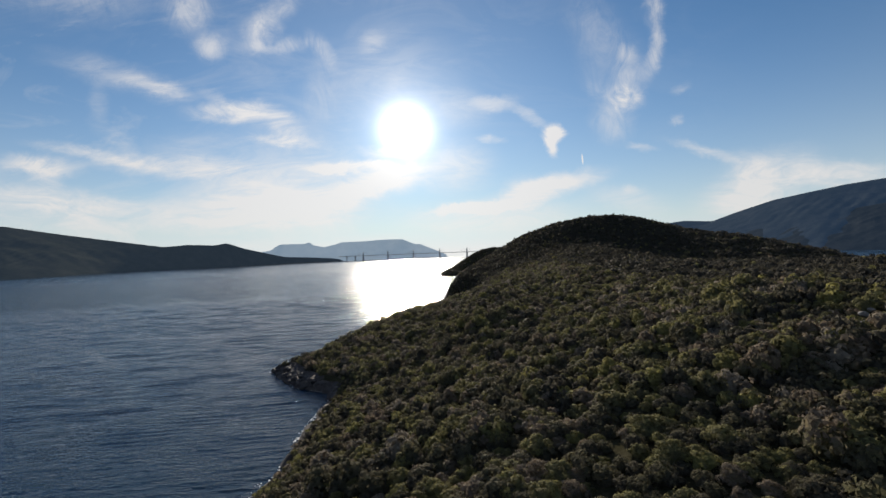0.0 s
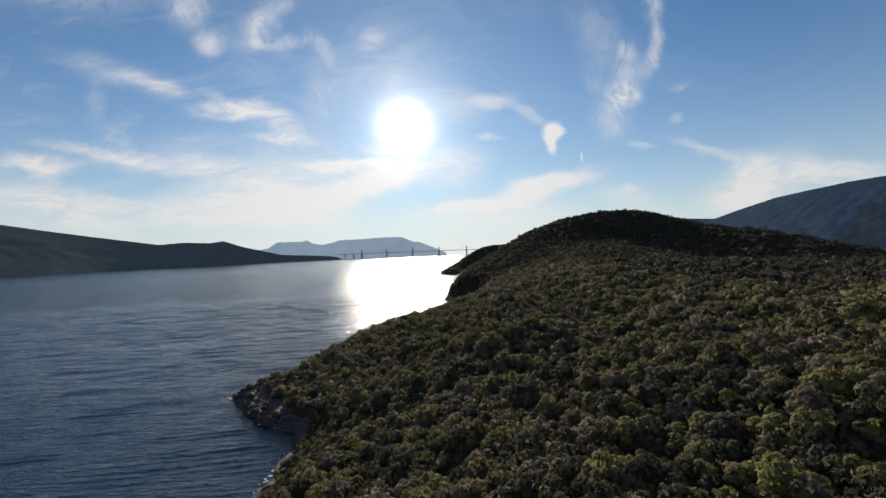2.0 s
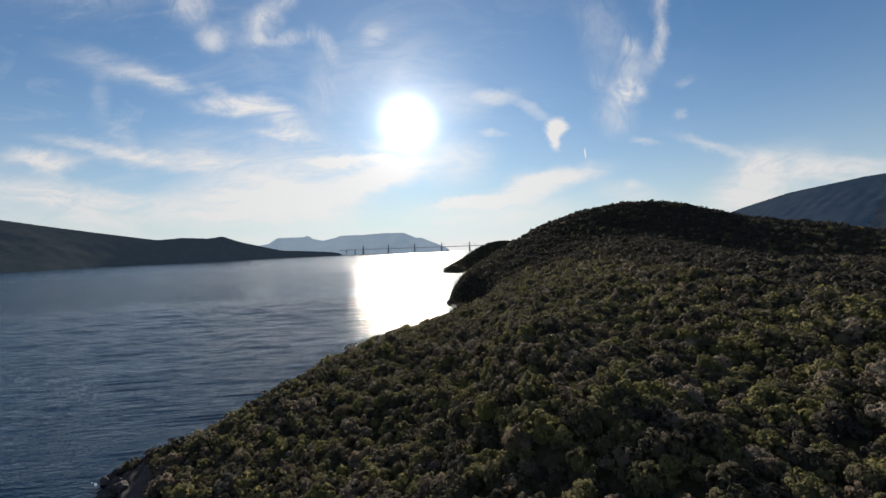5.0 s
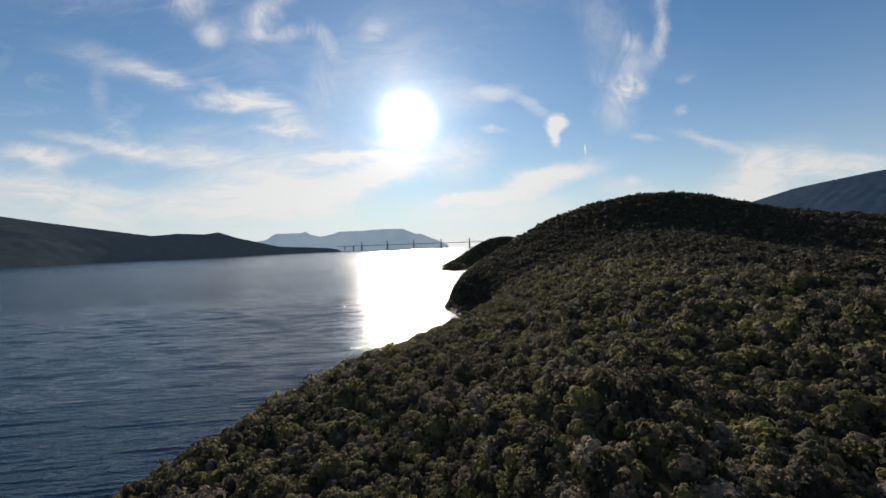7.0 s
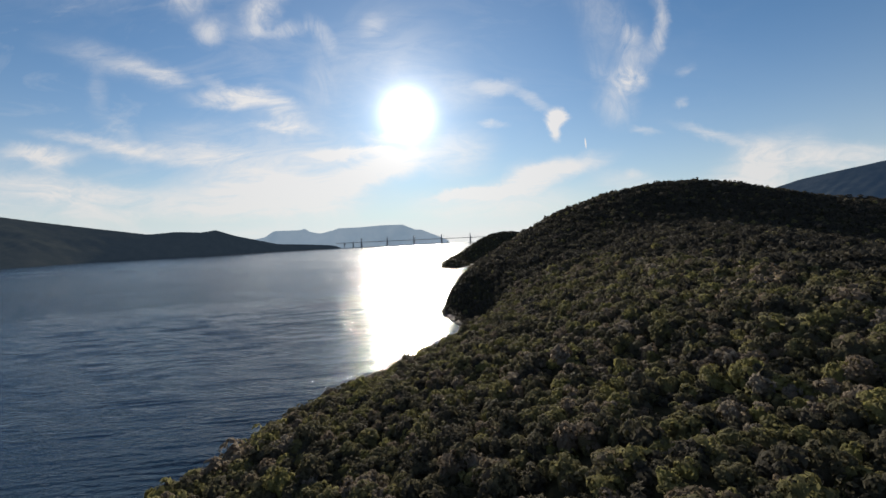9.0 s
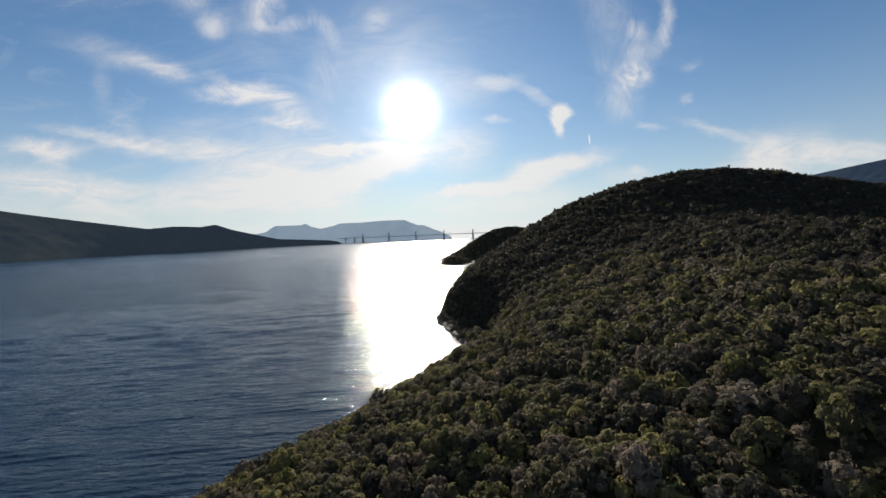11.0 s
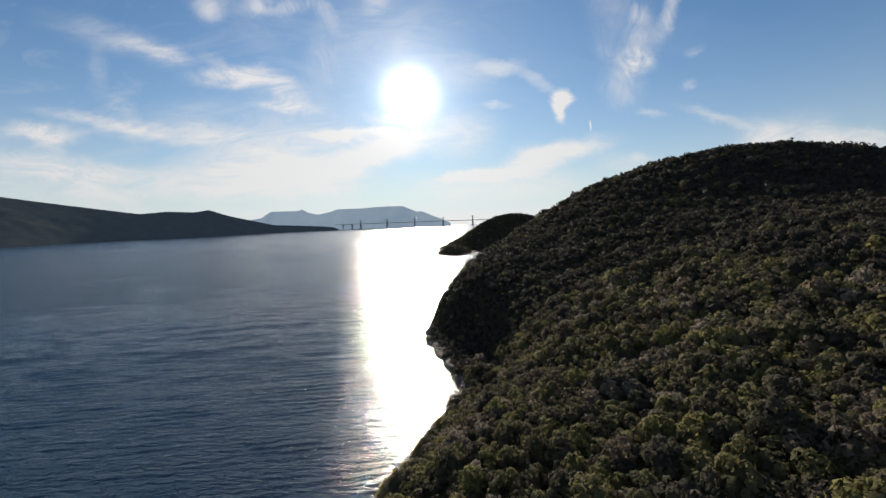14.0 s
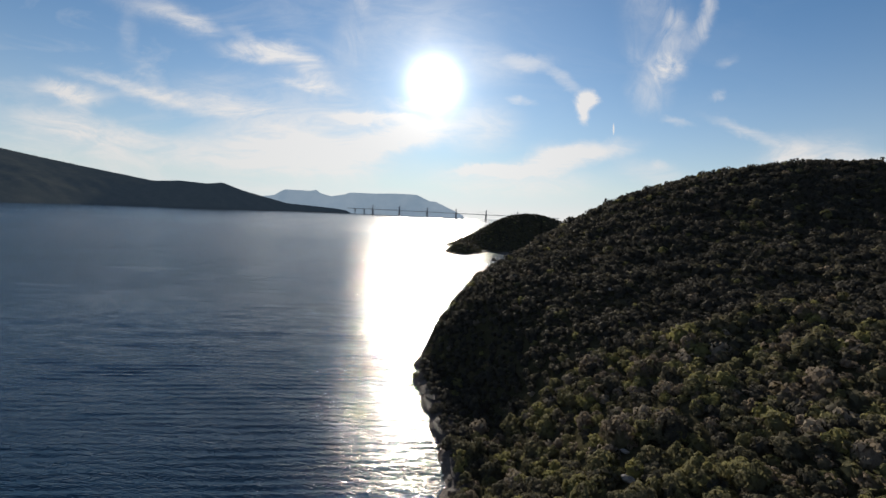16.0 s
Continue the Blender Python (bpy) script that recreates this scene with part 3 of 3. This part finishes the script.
# ---- bridge ----
SPAN, DECK_Z = 271.0, 50.0
bridge_way = Vector((784, -220, 0)).normalized()
bridge_at = Vector((-53, 4480, 0)) - bridge_way * SPAN * 3
bridge = tagged(new("cable_stayed_bridge"), "long pale concrete cable-stayed bridge over the channel", "bridge")
bridge.matrix_world = Matrix.Translation(bridge_at) @ Matrix.Rotation(math.atan2(bridge_way.y, bridge_way.x), 4, "Z")
bm = bmesh.new()
add_box(bm, (-560, -11, DECK_Z - 3.6), (1700, 11, DECK_Z))
add_box(bm, (-560, -11.4, DECK_Z), (1700, -11.0, DECK_Z + 1.3))
add_box(bm, (-560, 11.0, DECK_Z), (1700, 11.4, DECK_Z + 1.3))
part("deck", bm, CONCRETE, bridge)
for k in range(6):
    x = SPAN * k
    bm = bmesh.new()
    add_box(bm, (x - 6.5, -7, -4), (x + 6.5, 7, DECK_Z - 3.6), 0.85)
    add_box(bm, (x - 13, -14, -4), (x + 13, 14, 3.5), 0.92)
    add_box(bm, (x - 4.6, -2.4, DECK_Z), (x + 4.6, 2.4, DECK_Z + 38), 0.7)
    pylon = part("pylon", bm, CONCRETE, bridge)
    bm = bmesh.new()
    for side in (-1, 1):
        for j in range(1, 9):
            foot_, head_ = Vector((x + side * (14 + 13.5 * j), 0, DECK_Z)), Vector((x + side * 0.8, 0, DECK_Z + 12 + 3.0 * j))
            d = 0.12
            q = [bm.verts.new(p + Vector((0, o, h))) for p in (foot_, head_) for o, h in ((-d, -d), (d, -d), (d, d), (-d, d))]
            for i in range(4):
                bm.faces.new((q[i], q[(i + 1) % 4], q[4 + (i + 1) % 4], q[4 + i]))
    part("stay_cables", bm, STEEL, pylon)
for x in (-90, -185, -280, -375, -470):
    bm = bmesh.new()
    add_box(bm, (x - 4, -6, -4), (x + 4, 6, DECK_Z - 3.6), 0.9)
    add_box(bm, (x - 9, -10, -4), (x + 9, 10, 3), 0.95)
    part("pier", bm, CONCRETE, bridge)


# ---- shrubs ----
def ico(level):
    bm = bmesh.new()
    bmesh.ops.create_icosphere(bm, subdivisions=level, radius=1.0)
    bm.verts.ensure_lookup_table()
    v = np.array([p.co[:] for p in bm.verts])
    f = np.array([[p.index for p in q.verts] for q in bm.faces])
    bm.free()
    keep = (v[f][:, :, 2].max(1) > -0.05)
    f = f[keep]
    used = np.unique(f)
    index = np.full(len(v), -1)
    index[used] = np.arange(len(used))
    return v[used], index[f]


def unit(v):
    return v / np.linalg.norm(v, axis=-1, keepdims=True)


def shrub_shape(seed, tufts, sprigs, size=0.2, low=False, grain=1.0, leaves=32):
    """A rounded maquis shrub of radius about 1 on its base: a domed crown of leafy tufts, with shoots standing out of
    them.
    Returns points, triangles, tint with the painted crown shade, and the rounded normals of the tufts."""
    rng = np.random.RandomState(seed)
    v, f = ico(1)
    tall = rng.uniform(0.75, 1.1)
    stretch = np.array([1, 1, tall])
    core = v * (rng.uniform(0.60, 0.76, len(v)) if low else rng.uniform(0.62, 0.76, len(v)))[:, None] * stretch + (0, 0, 0.2)
    # core tinted darker, as shade in the gaps between tufts
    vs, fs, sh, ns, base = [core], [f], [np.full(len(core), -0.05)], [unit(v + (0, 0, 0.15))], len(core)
    k = np.arange(tufts) + rng.uniform(-0.3, 0.3, tufts)
    up = np.clip(1.0 - (k + 0.5) / max(tufts, 1) * 0.98, 0, 1)
    az = k * 2.39996 + rng.uniform(-0.3, 0.3, tufts)
    d = np.stack([np.sqrt(1 - up ** 2) * np.cos(az), np.sqrt(1 - up ** 2) * np.sin(az), up], 1)
    for i in range(tufts):
        r = rng.uniform(0.25, 0.42) * (1.25 if low else 1.0) * grain
        out = unit(rng.normal(size=(leaves, 3)) + d[i] * 0.7 + (0, 0, 0.3))
        mid = d[i] * rng.uniform(0.58, 0.80) * stretch + (0, 0, 0.2)
        root = mid + out * (r * rng.uniform(0.72, 1.0, leaves))[:, None] * np.array([1.1, 1.1, 0.9])
        lean = rng.normal(size=out.shape)
        lean = unit(lean - out * (lean * out).sum(1, keepdims=True)) + out * rng.uniform(-0.15, 0.35, leaves)[:, None]
        wide = np.cross(lean, out)
        q = (r * rng.uniform(0.38, 0.62, leaves))[:, None] * math.sqrt(27.0 / leaves)
        vs.append(np.stack([root + wide * q * 0.6 - lean * q * 0.4, root - wide * q * 0.6 - lean * q * 0.4, root + lean * q * 0.75], 1).reshape(-1, 3))
        fs.append(base + np.arange(3 * leaves).reshape(-1, 3))
        # leaves that face up are tinted lighter, as if lit from above
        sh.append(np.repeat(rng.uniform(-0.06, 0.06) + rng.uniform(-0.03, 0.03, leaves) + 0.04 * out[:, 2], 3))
        ns.append(np.repeat(unit(out + 0.45 * d[i] + 0.12 * rng.normal(size=out.shape)), 3, axis=0))
        base += 3 * leaves
    e = rng.normal(size=(sprigs, 3))
    e[:, 2] = np.abs(e[:, 2]) * 1.2 - 0.1
    e = unit(e)
    at = e * rng.uniform(0.78, 1.0, sprigs)[:, None] * stretch + (0, 0, 0.2)
    way = unit(e + rng.normal(size=e.shape) * 0.5 + (0, 0, 0.2))
    side = unit(np.cross(way, rng.normal(size=e.shape)))
    s = (size * rng.uniform(0.6, 1.2, sprigs))[:, None]
    vs.append(np.stack([at - side * s * 0.6, at + side * s * 0.6, at + way * s * 1.1], 1).reshape(-1, 3))
    fs.append(base + np.arange(3 * sprigs).reshape(-1, 3))
    sh.append(np.repeat(rng.uniform(-0.08, 0.06, sprigs), 3))
    ns.append(np.repeat(unit(e + 0.25 * rng.normal(size=e.shape)), 3, axis=0))
    verts, tris, norms = np.concatenate(vs), np.concatenate(fs), np.concatenate(ns)
    a, b, c = (verts[tris[:, j]] for j in range(3))
    inward = (np.cross(b - a, c - a) * norms[tris].mean(1)).sum(1) < 0
    tris[inward] = tris[inward][:, ::-1]
    return verts, tris, np.concatenate(sh), norms


def plant(name, shapes, x, y, z, r, tint, seed, label, height=(0.85, 1.4)):
    """All the shrubs of one stretch as one mesh."""
    rng = np.random.RandomState(seed)
    which, turn, tall = rng.randint(len(shapes), size=len(x)), rng.uniform(0, 6.283, len(x)), rng.uniform(*height, len(x))
    vs, fs, ts, ns, base = [], [], [], [], 0
    for i, (v, f, sh, nm) in enumerate(shapes):
        m = which == i
        if not m.any():
            continue
        c, s = np.cos(turn[m])[:, None], np.sin(turn[m])[:, None]
        px = (v[:, 0] * c - v[:, 1] * s) * r[m][:, None] + x[m][:, None]
        py = (v[:, 0] * s + v[:, 1] * c) * r[m][:, None] + y[m][:, None]
        pz = v[:, 2] * (r[m] * tall[m])[:, None] + z[m][:, None]
        vs.append(np.stack([px, py, pz], -1).reshape(-1, 3))
        fs.append((f[None] + (base + len(v) * np.arange(m.sum()))[:, None, None]).reshape(-1, 3))
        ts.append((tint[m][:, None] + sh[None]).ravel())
        ns.append(np.stack([nm[:, 0] * c - nm[:, 1] * s, nm[:, 0] * s + nm[:, 1] * c, np.broadcast_to(nm[:, 2], px.shape)], -1).reshape(-1, 3))
        base += len(v) * m.sum()
    return tagged(new(name, arrays_mesh(name, np.concatenate(vs), np.concatenate(fs), [LEAVES], np.concatenate(ts), normals=np.concatenate(ns))), label, "shrubs", kind="stuff")


def scatter(x0, x1, y0, y1, step, seed, height=land_height):
    """Jittered sites on the plan, denser than the shrubs are wide."""
    rng = np.random.RandomState(seed)
    x, y = np.meshgrid(np.arange(x0, x1, step), np.arange(y0, y1, step))
    x, y = (x + rng.uniform(-0.36, 0.36, x.shape) * step).ravel(), (y + rng.uniform(-0.36, 0.36, y.shape) * step).ravel()
    return x, y, rng


def tint_at(x, y, rng):
    """A value for each shrub's kind: dark green, olive, yellow-green, grey-brown, pale."""
    kind = rng.uniform(size=len(x)) + 0.10 * wob(x, y, 45, 71) + 0.05 * wob(x, y, 15, 72)
    t = np.select([kind < 0.46, kind < 0.74, kind < 0.83, kind < 0.98], [0.10, 0.32, 0.52, 0.74], 0.93)
    return t + rng.normal(size=len(x)) * 0.05


def clear_of_rocks(x, y):
    return np.all([np.hypot(x - a, y + 1.0 - b) > 1.2 + 1.1 * c for a, b, c in OUTCROPS], axis=0)


NEAR_SHAPES = [shrub_shape(100 + k, 11, 12, 0.09, False, 0.95, 19) for k in range(12)]
BIG_SHAPES = [shrub_shape(130 + k, 17, 18, 0.08, False, 0.84, 21) for k in range(8)]
MID_SHAPES = [shrub_shape(150 + k, 7, 5, 0.10, True, 0.78, 12) for k in range(10)]


def far_shape(seed):
    """A shrub for the far hillside: a low crown, four ragged tufts and a few shoots."""
    return shrub_shape(seed, 4, 4, 0.12, True, 1.0, 9)


FAR_SHAPES = [far_shape(200 + k) for k in range(10)]


def stature(x, y, rng, mean, spread):
    """Shrub radii: mostly low growth, with taller shrubs standing out of it here and there."""
    r = mean * np.exp(spread * rng.normal(size=len(x)) + 0.20 * wob(x, y, 13, 84) + 0.14 * wob(x, y, 31, 88))
    return np.where(rng.uniform(size=len(x)) < 0.14, r * 1.5, r).clip(0.82 * mean, 1.95 * mean)


SINGLE = (-20, 40, 42, 76)  # the stretch of slope whose shrubs stand singly

x, y, rng = scatter(-95, 100, 30, 520, 2.65, 5)
s = x - shore_x(y)
keep = (s > 1.7 + 1.3 * wob(x, y, 8, 83)) & (rng.uniform(size=len(x)) < 0.995)
keep &= ~((np.abs(y - 219) < 18) & (s < 11.5 + 1.5 * wob(x, y, 9, 89))) & clear_of_rocks(x, y)
x, y = x[keep], y[keep]
r = stature(x, y, rng, 1.66, 0.28)
r = r * np.where(y < 200, np.clip((x - shore_x(y)) / 14, 0.5, 1), 1)
z, tint = land_height(x, y) - rng.uniform(0.1, 0.5, len(x)) * r, tint_at(x, y, rng)
single = (x > SINGLE[0]) & (x < SINGLE[1]) & (y > SINGLE[2]) & (y < SINGLE[3])
close = (np.abs(x - 14) < 48) & (r > 1.45) & ~single
rest = ~close & ~single
big = close & (r > 2.45)
close &= ~big
plant("maquis_shrubs", NEAR_SHAPES, x[close], y[close], z[close], r[close], tint[close], 6, "dense rounded evergreen maquis shrubs on the slope")
plant("tall_maquis_shrubs", BIG_SHAPES, x[big], y[big], z[big], r[big], tint[big], 26, "taller broad evergreen shrubs standing out of the maquis")
plant("slope_shrubs", MID_SHAPES, x[rest], y[rest], z[rest], r[rest], tint[rest], 16, "dense evergreen maquis shrubs along the flank of the headland")
SINGLES = list(zip(x[single], y[single], z[single], r[single], tint[single]))

def dark_tint_at(x, y, rng):
    """On the hill the dark evergreens prevail; their darkest tint also puts in the slope's shade."""
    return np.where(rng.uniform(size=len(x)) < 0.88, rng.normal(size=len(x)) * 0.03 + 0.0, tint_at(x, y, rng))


def on_hill(x, y):
    return (x > 100) | (y < 30) | (y > 520)


x, y, rng = scatter(-10, 200, 400, 650, 3.0, 27)
keep = (x - shore_x(y) > 2.2) & on_hill(x, y) & clear_of_rocks(x, y)
x, y = x[keep], y[keep]
r = stature(x, y, rng, 1.65, 0.24)
plant("hill_foot_shrubs", MID_SHAPES, x, y, land_height(x, y) - rng.uniform(0.1, 0.5, len(x)) * r, r, dark_tint_at(x, y, rng), 18, "dark evergreen shrubs at the foot of the hill", (0.7, 1.3))

x, y, rng = scatter(-60, 300, 10, 735, 3.8, 7)
keep = (x - shore_x(y) > 3) & on_hill(x, y) & clear_of_rocks(x, y) & ~((x > -10) & (x < 200) & (y > 400) & (y < 650)) & (x < 1.05 * y + 60)
x, y = x[keep], y[keep]
r = stature(x, y, rng, 1.75, 0.20)
plant("hillside_shrubs", FAR_SHAPES, x, y, land_height(x, y) - rng.uniform(0.1, 0.5, len(x)) * r, r, dark_tint_at(x, y, rng), 8, "dense dark evergreen scrub covering the hill", (0.65, 1.25))

x, y, rng = scatter(300, 500, 220, 800, 6.4, 37)
keep = (land_height(x, y) > 4) & (x < 1.05 * y + 60)
x, y = x[keep], y[keep]
r = stature(x, y, rng, 3.4, 0.18)
plant("ridge_shrubs", FAR_SHAPES, x, y, land_height(x, y) - 0.4 * r, r, dark_tint_at(x, y, rng), 38, "dark evergreen scrub along the far ridge", (0.5, 0.8))

x, y, rng = scatter(-60, 500, -60, 420, 7.6, 47)
keep = (x - shore_x(y) > 3) & (land_height(x, y) > 4) & ((x > np.maximum(1.05 * y + 58, 100)) | (y < 30) & ((x < 100) | (y < 10)))
x, y = x[keep], y[keep]
r = stature(x, y, rng, 4.0, 0.2)
plant("back_slope_shrubs", FAR_SHAPES, x, y, land_height(x, y) - 0.4 * r, r, tint_at(x, y, rng), 48, "dense evergreen scrub on the back slope", (0.5, 0.8))

x, y, rng = scatter(-60, 330, 1010, 1390, 6.6, 9)
keep = cape_height(x, y) > 3.5
x, y = x[keep], y[keep]
r = np.clip(3.0 + rng.normal(size=len(x)) * 0.4, 1.9, 4.0)
plant("headland_shrubs", FAR_SHAPES, x, y, cape_height(x, y) - 1.0, r, dark_tint_at(x, y, rng), 10, "dark evergreen scrub on the second headland", (0.5, 0.8))


# ---- single shrubs, rocks and foam ----
def shrub_thing(seed, tint):
    """One shrub: a leafy crown on a short forked stem, radius about 1."""
    v, f, sh, nm = shrub_shape(seed, 24, 60, 0.08, False, 0.76, 44)
    base = tagged(new("maquis_shrub"), "rounded evergreen maquis shrub with small leaves", "shrub", "shrubs on the slope")
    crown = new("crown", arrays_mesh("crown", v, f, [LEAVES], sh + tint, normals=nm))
    crown.parent = base
    bm = bmesh.new()
    for k in range(3):
        a = k * 2.1 + seed
        bmesh.ops.create_cone(bm, segments=6, radius1=0.06, radius2=0.03, depth=0.7, cap_ends=True,
                              matrix=Matrix.Translation((0.08 * math.cos(a), 0.08 * math.sin(a), 0.2)) @ Euler((0.35 * math.cos(a), 0.35 * math.sin(a), 0)).to_matrix().to_4x4())
    part("stem", bm, BARK, base, "grey-brown forked stem")
    return base


def placed(x, y, z, r, turn):
    return Matrix.LocRotScale((x, y, z), Euler((0, 0, turn)), (r, r, r * 0.95))


rng = np.random.RandomState(61)
models = [shrub_thing(300 + k, t) for k, t in enumerate((0.06, 0.10, 0.14, 0.32, 0.36, 0.52, 0.74, 0.93))]
levels = np.array([0.06, 0.10, 0.14, 0.32, 0.36, 0.52, 0.74, 0.93])
used = set()


def set_shrub(x, y, z, r, tint):
    k = int(np.argmin(np.abs(levels - tint)))
    m = placed(x, y, z, r, rng.uniform(0, 6.283))
    if k not in used:
        used.add(k)
        models[k].matrix_basis = m
        return
    ob = copy_thing(models[k], Matrix.Identity(4))
    ob.matrix_basis = m


for q in SINGLES:
    set_shrub(*q)
# taller shrubs along the brow over the water
for x, y, r in ((-37, 371, 2.3), (-33, 352, 1.7), (-28, 392, 1.8), (-22, 408, 2.2), (-6, 438, 2.4), (2, 452, 1.9), (-48, 318, 1.8), (-60, 268, 1.7), (10, 476, 2.0), (-1, 566, 1.9)):
    set_shrub(x, y, float(land_height(np.array(x), np.array(y))) - 0.2, r, 0.2)


def rock_mesh(seed, mat):
    """A weathered block with chipped edges, about 1 in radius."""
    r = np.random.RandomState(seed)
    bm = bmesh.new()
    bmesh.ops.create_icosphere(bm, subdivisions=3, radius=1.0)
    planes = r.normal(size=(9, 3))
    planes /= np.linalg.norm(planes, axis=1, keepdims=True)
    cut = r.uniform(0.55, 0.9, 9)
    for p in bm.verts:
        d = np.array(p.co)
        over = (planes @ d) / cut
        d = d / max(1.0, over.max())
        p.co = Vector(d * np.array([1.25, 1.0, 0.72])) * (1 + 0.10 * noise.noise(Vector(d) * 3.1 + Vector((seed, 0, 0))) + 0.05 * noise.noise(Vector(d) * 8))
    me = bpy.data.meshes.new("shore_rock")
    bm.to_mesh(me)
    bm.free()
    me.materials.append(mat)
    return me


ROCKS = [rock_mesh(400 + k, ROCK) for k in range(7)]
PALE_ROCKS = [rock_mesh(450 + k, PALE_ROCK) for k in range(7)]


def set_rock(x, y, z, size, k, label, name="shore_rock", group="rocks along the shore", shapes=ROCKS):
    ob = tagged(new(name, shapes[k % 7]), label, "rock", group)
    ob.matrix_basis = Matrix.LocRotScale((x, y, z), Euler((rng.uniform(-0.3, 0.3), rng.uniform(-0.3, 0.3), rng.uniform(0, 6.283))), (size, size * rng.uniform(0.7, 1.0), size * rng.uniform(0.6, 0.95)))


for k in range(95):
    y = rng.choice([rng.uniform(100, 200), rng.uniform(196, 242), rng.uniform(196, 242), rng.uniform(495, 578)])
    s_ = rng.uniform(-1.2, 4.5)
    x = float(shore_x(y)) + s_
    size = rng.uniform(0.5, 1.3) * (1.5 if 196 < y < 242 else 1.0)
    set_rock(x, y, max(float(land_height(np.array(x), np.array(y))), -0.3) + 0.05 * size, size, k, "weathered grey limestone block at the water's edge")
for k, (x, y, size) in enumerate(OUTCROPS):
    set_rock(x, y, float(land_height(np.array(x), np.array(y))) + 0.15 * size, 0.75 * size, k, "pale bare limestone outcrop among the shrubs", "limestone_outcrop", "outcrops in the scrub", PALE_ROCKS)

FOAM, n_, l_, p_ = material("sea_foam")
p_.inputs["Base Color"].default_value, p_.inputs["Roughness"].default_value = (0.75, 0.77, 0.78, 1), 0.7
fv, ff = [], []
for k in range(420):
    y = rng.uniform(95, 245) if k % 4 else rng.uniform(490, 580)
    x, size = float(shore_x(y)) - abs(rng.normal()) * 0.9 - 0.6 + 1.3 * float(wob(np.array(float(shore_x(y))), np.array(y), 9, 3)) + 1.6 * float(wob(np.array(float(shore_x(y))), np.array(y), 23, 4)), rng.uniform(0.12, 0.38)
    ring = [(x + size * rng.uniform(0.5, 1.2) * math.cos(a) * 0.7, y + size * rng.uniform(0.6, 1.5) * math.sin(a), 0.22) for a in np.linspace(0, 6.283, 8)[:-1]]
    b = len(fv)
    fv += ring + [(x, y, 0.30)]
    ff += [(b + i, b + (i + 1) % 7, b + 7) for i in range(7)]
tagged(new("sea_foam", arrays_mesh("sea_foam", fv, ff, [FOAM])), "broken white foam lapping at the rocks", "foam", kind="stuff")
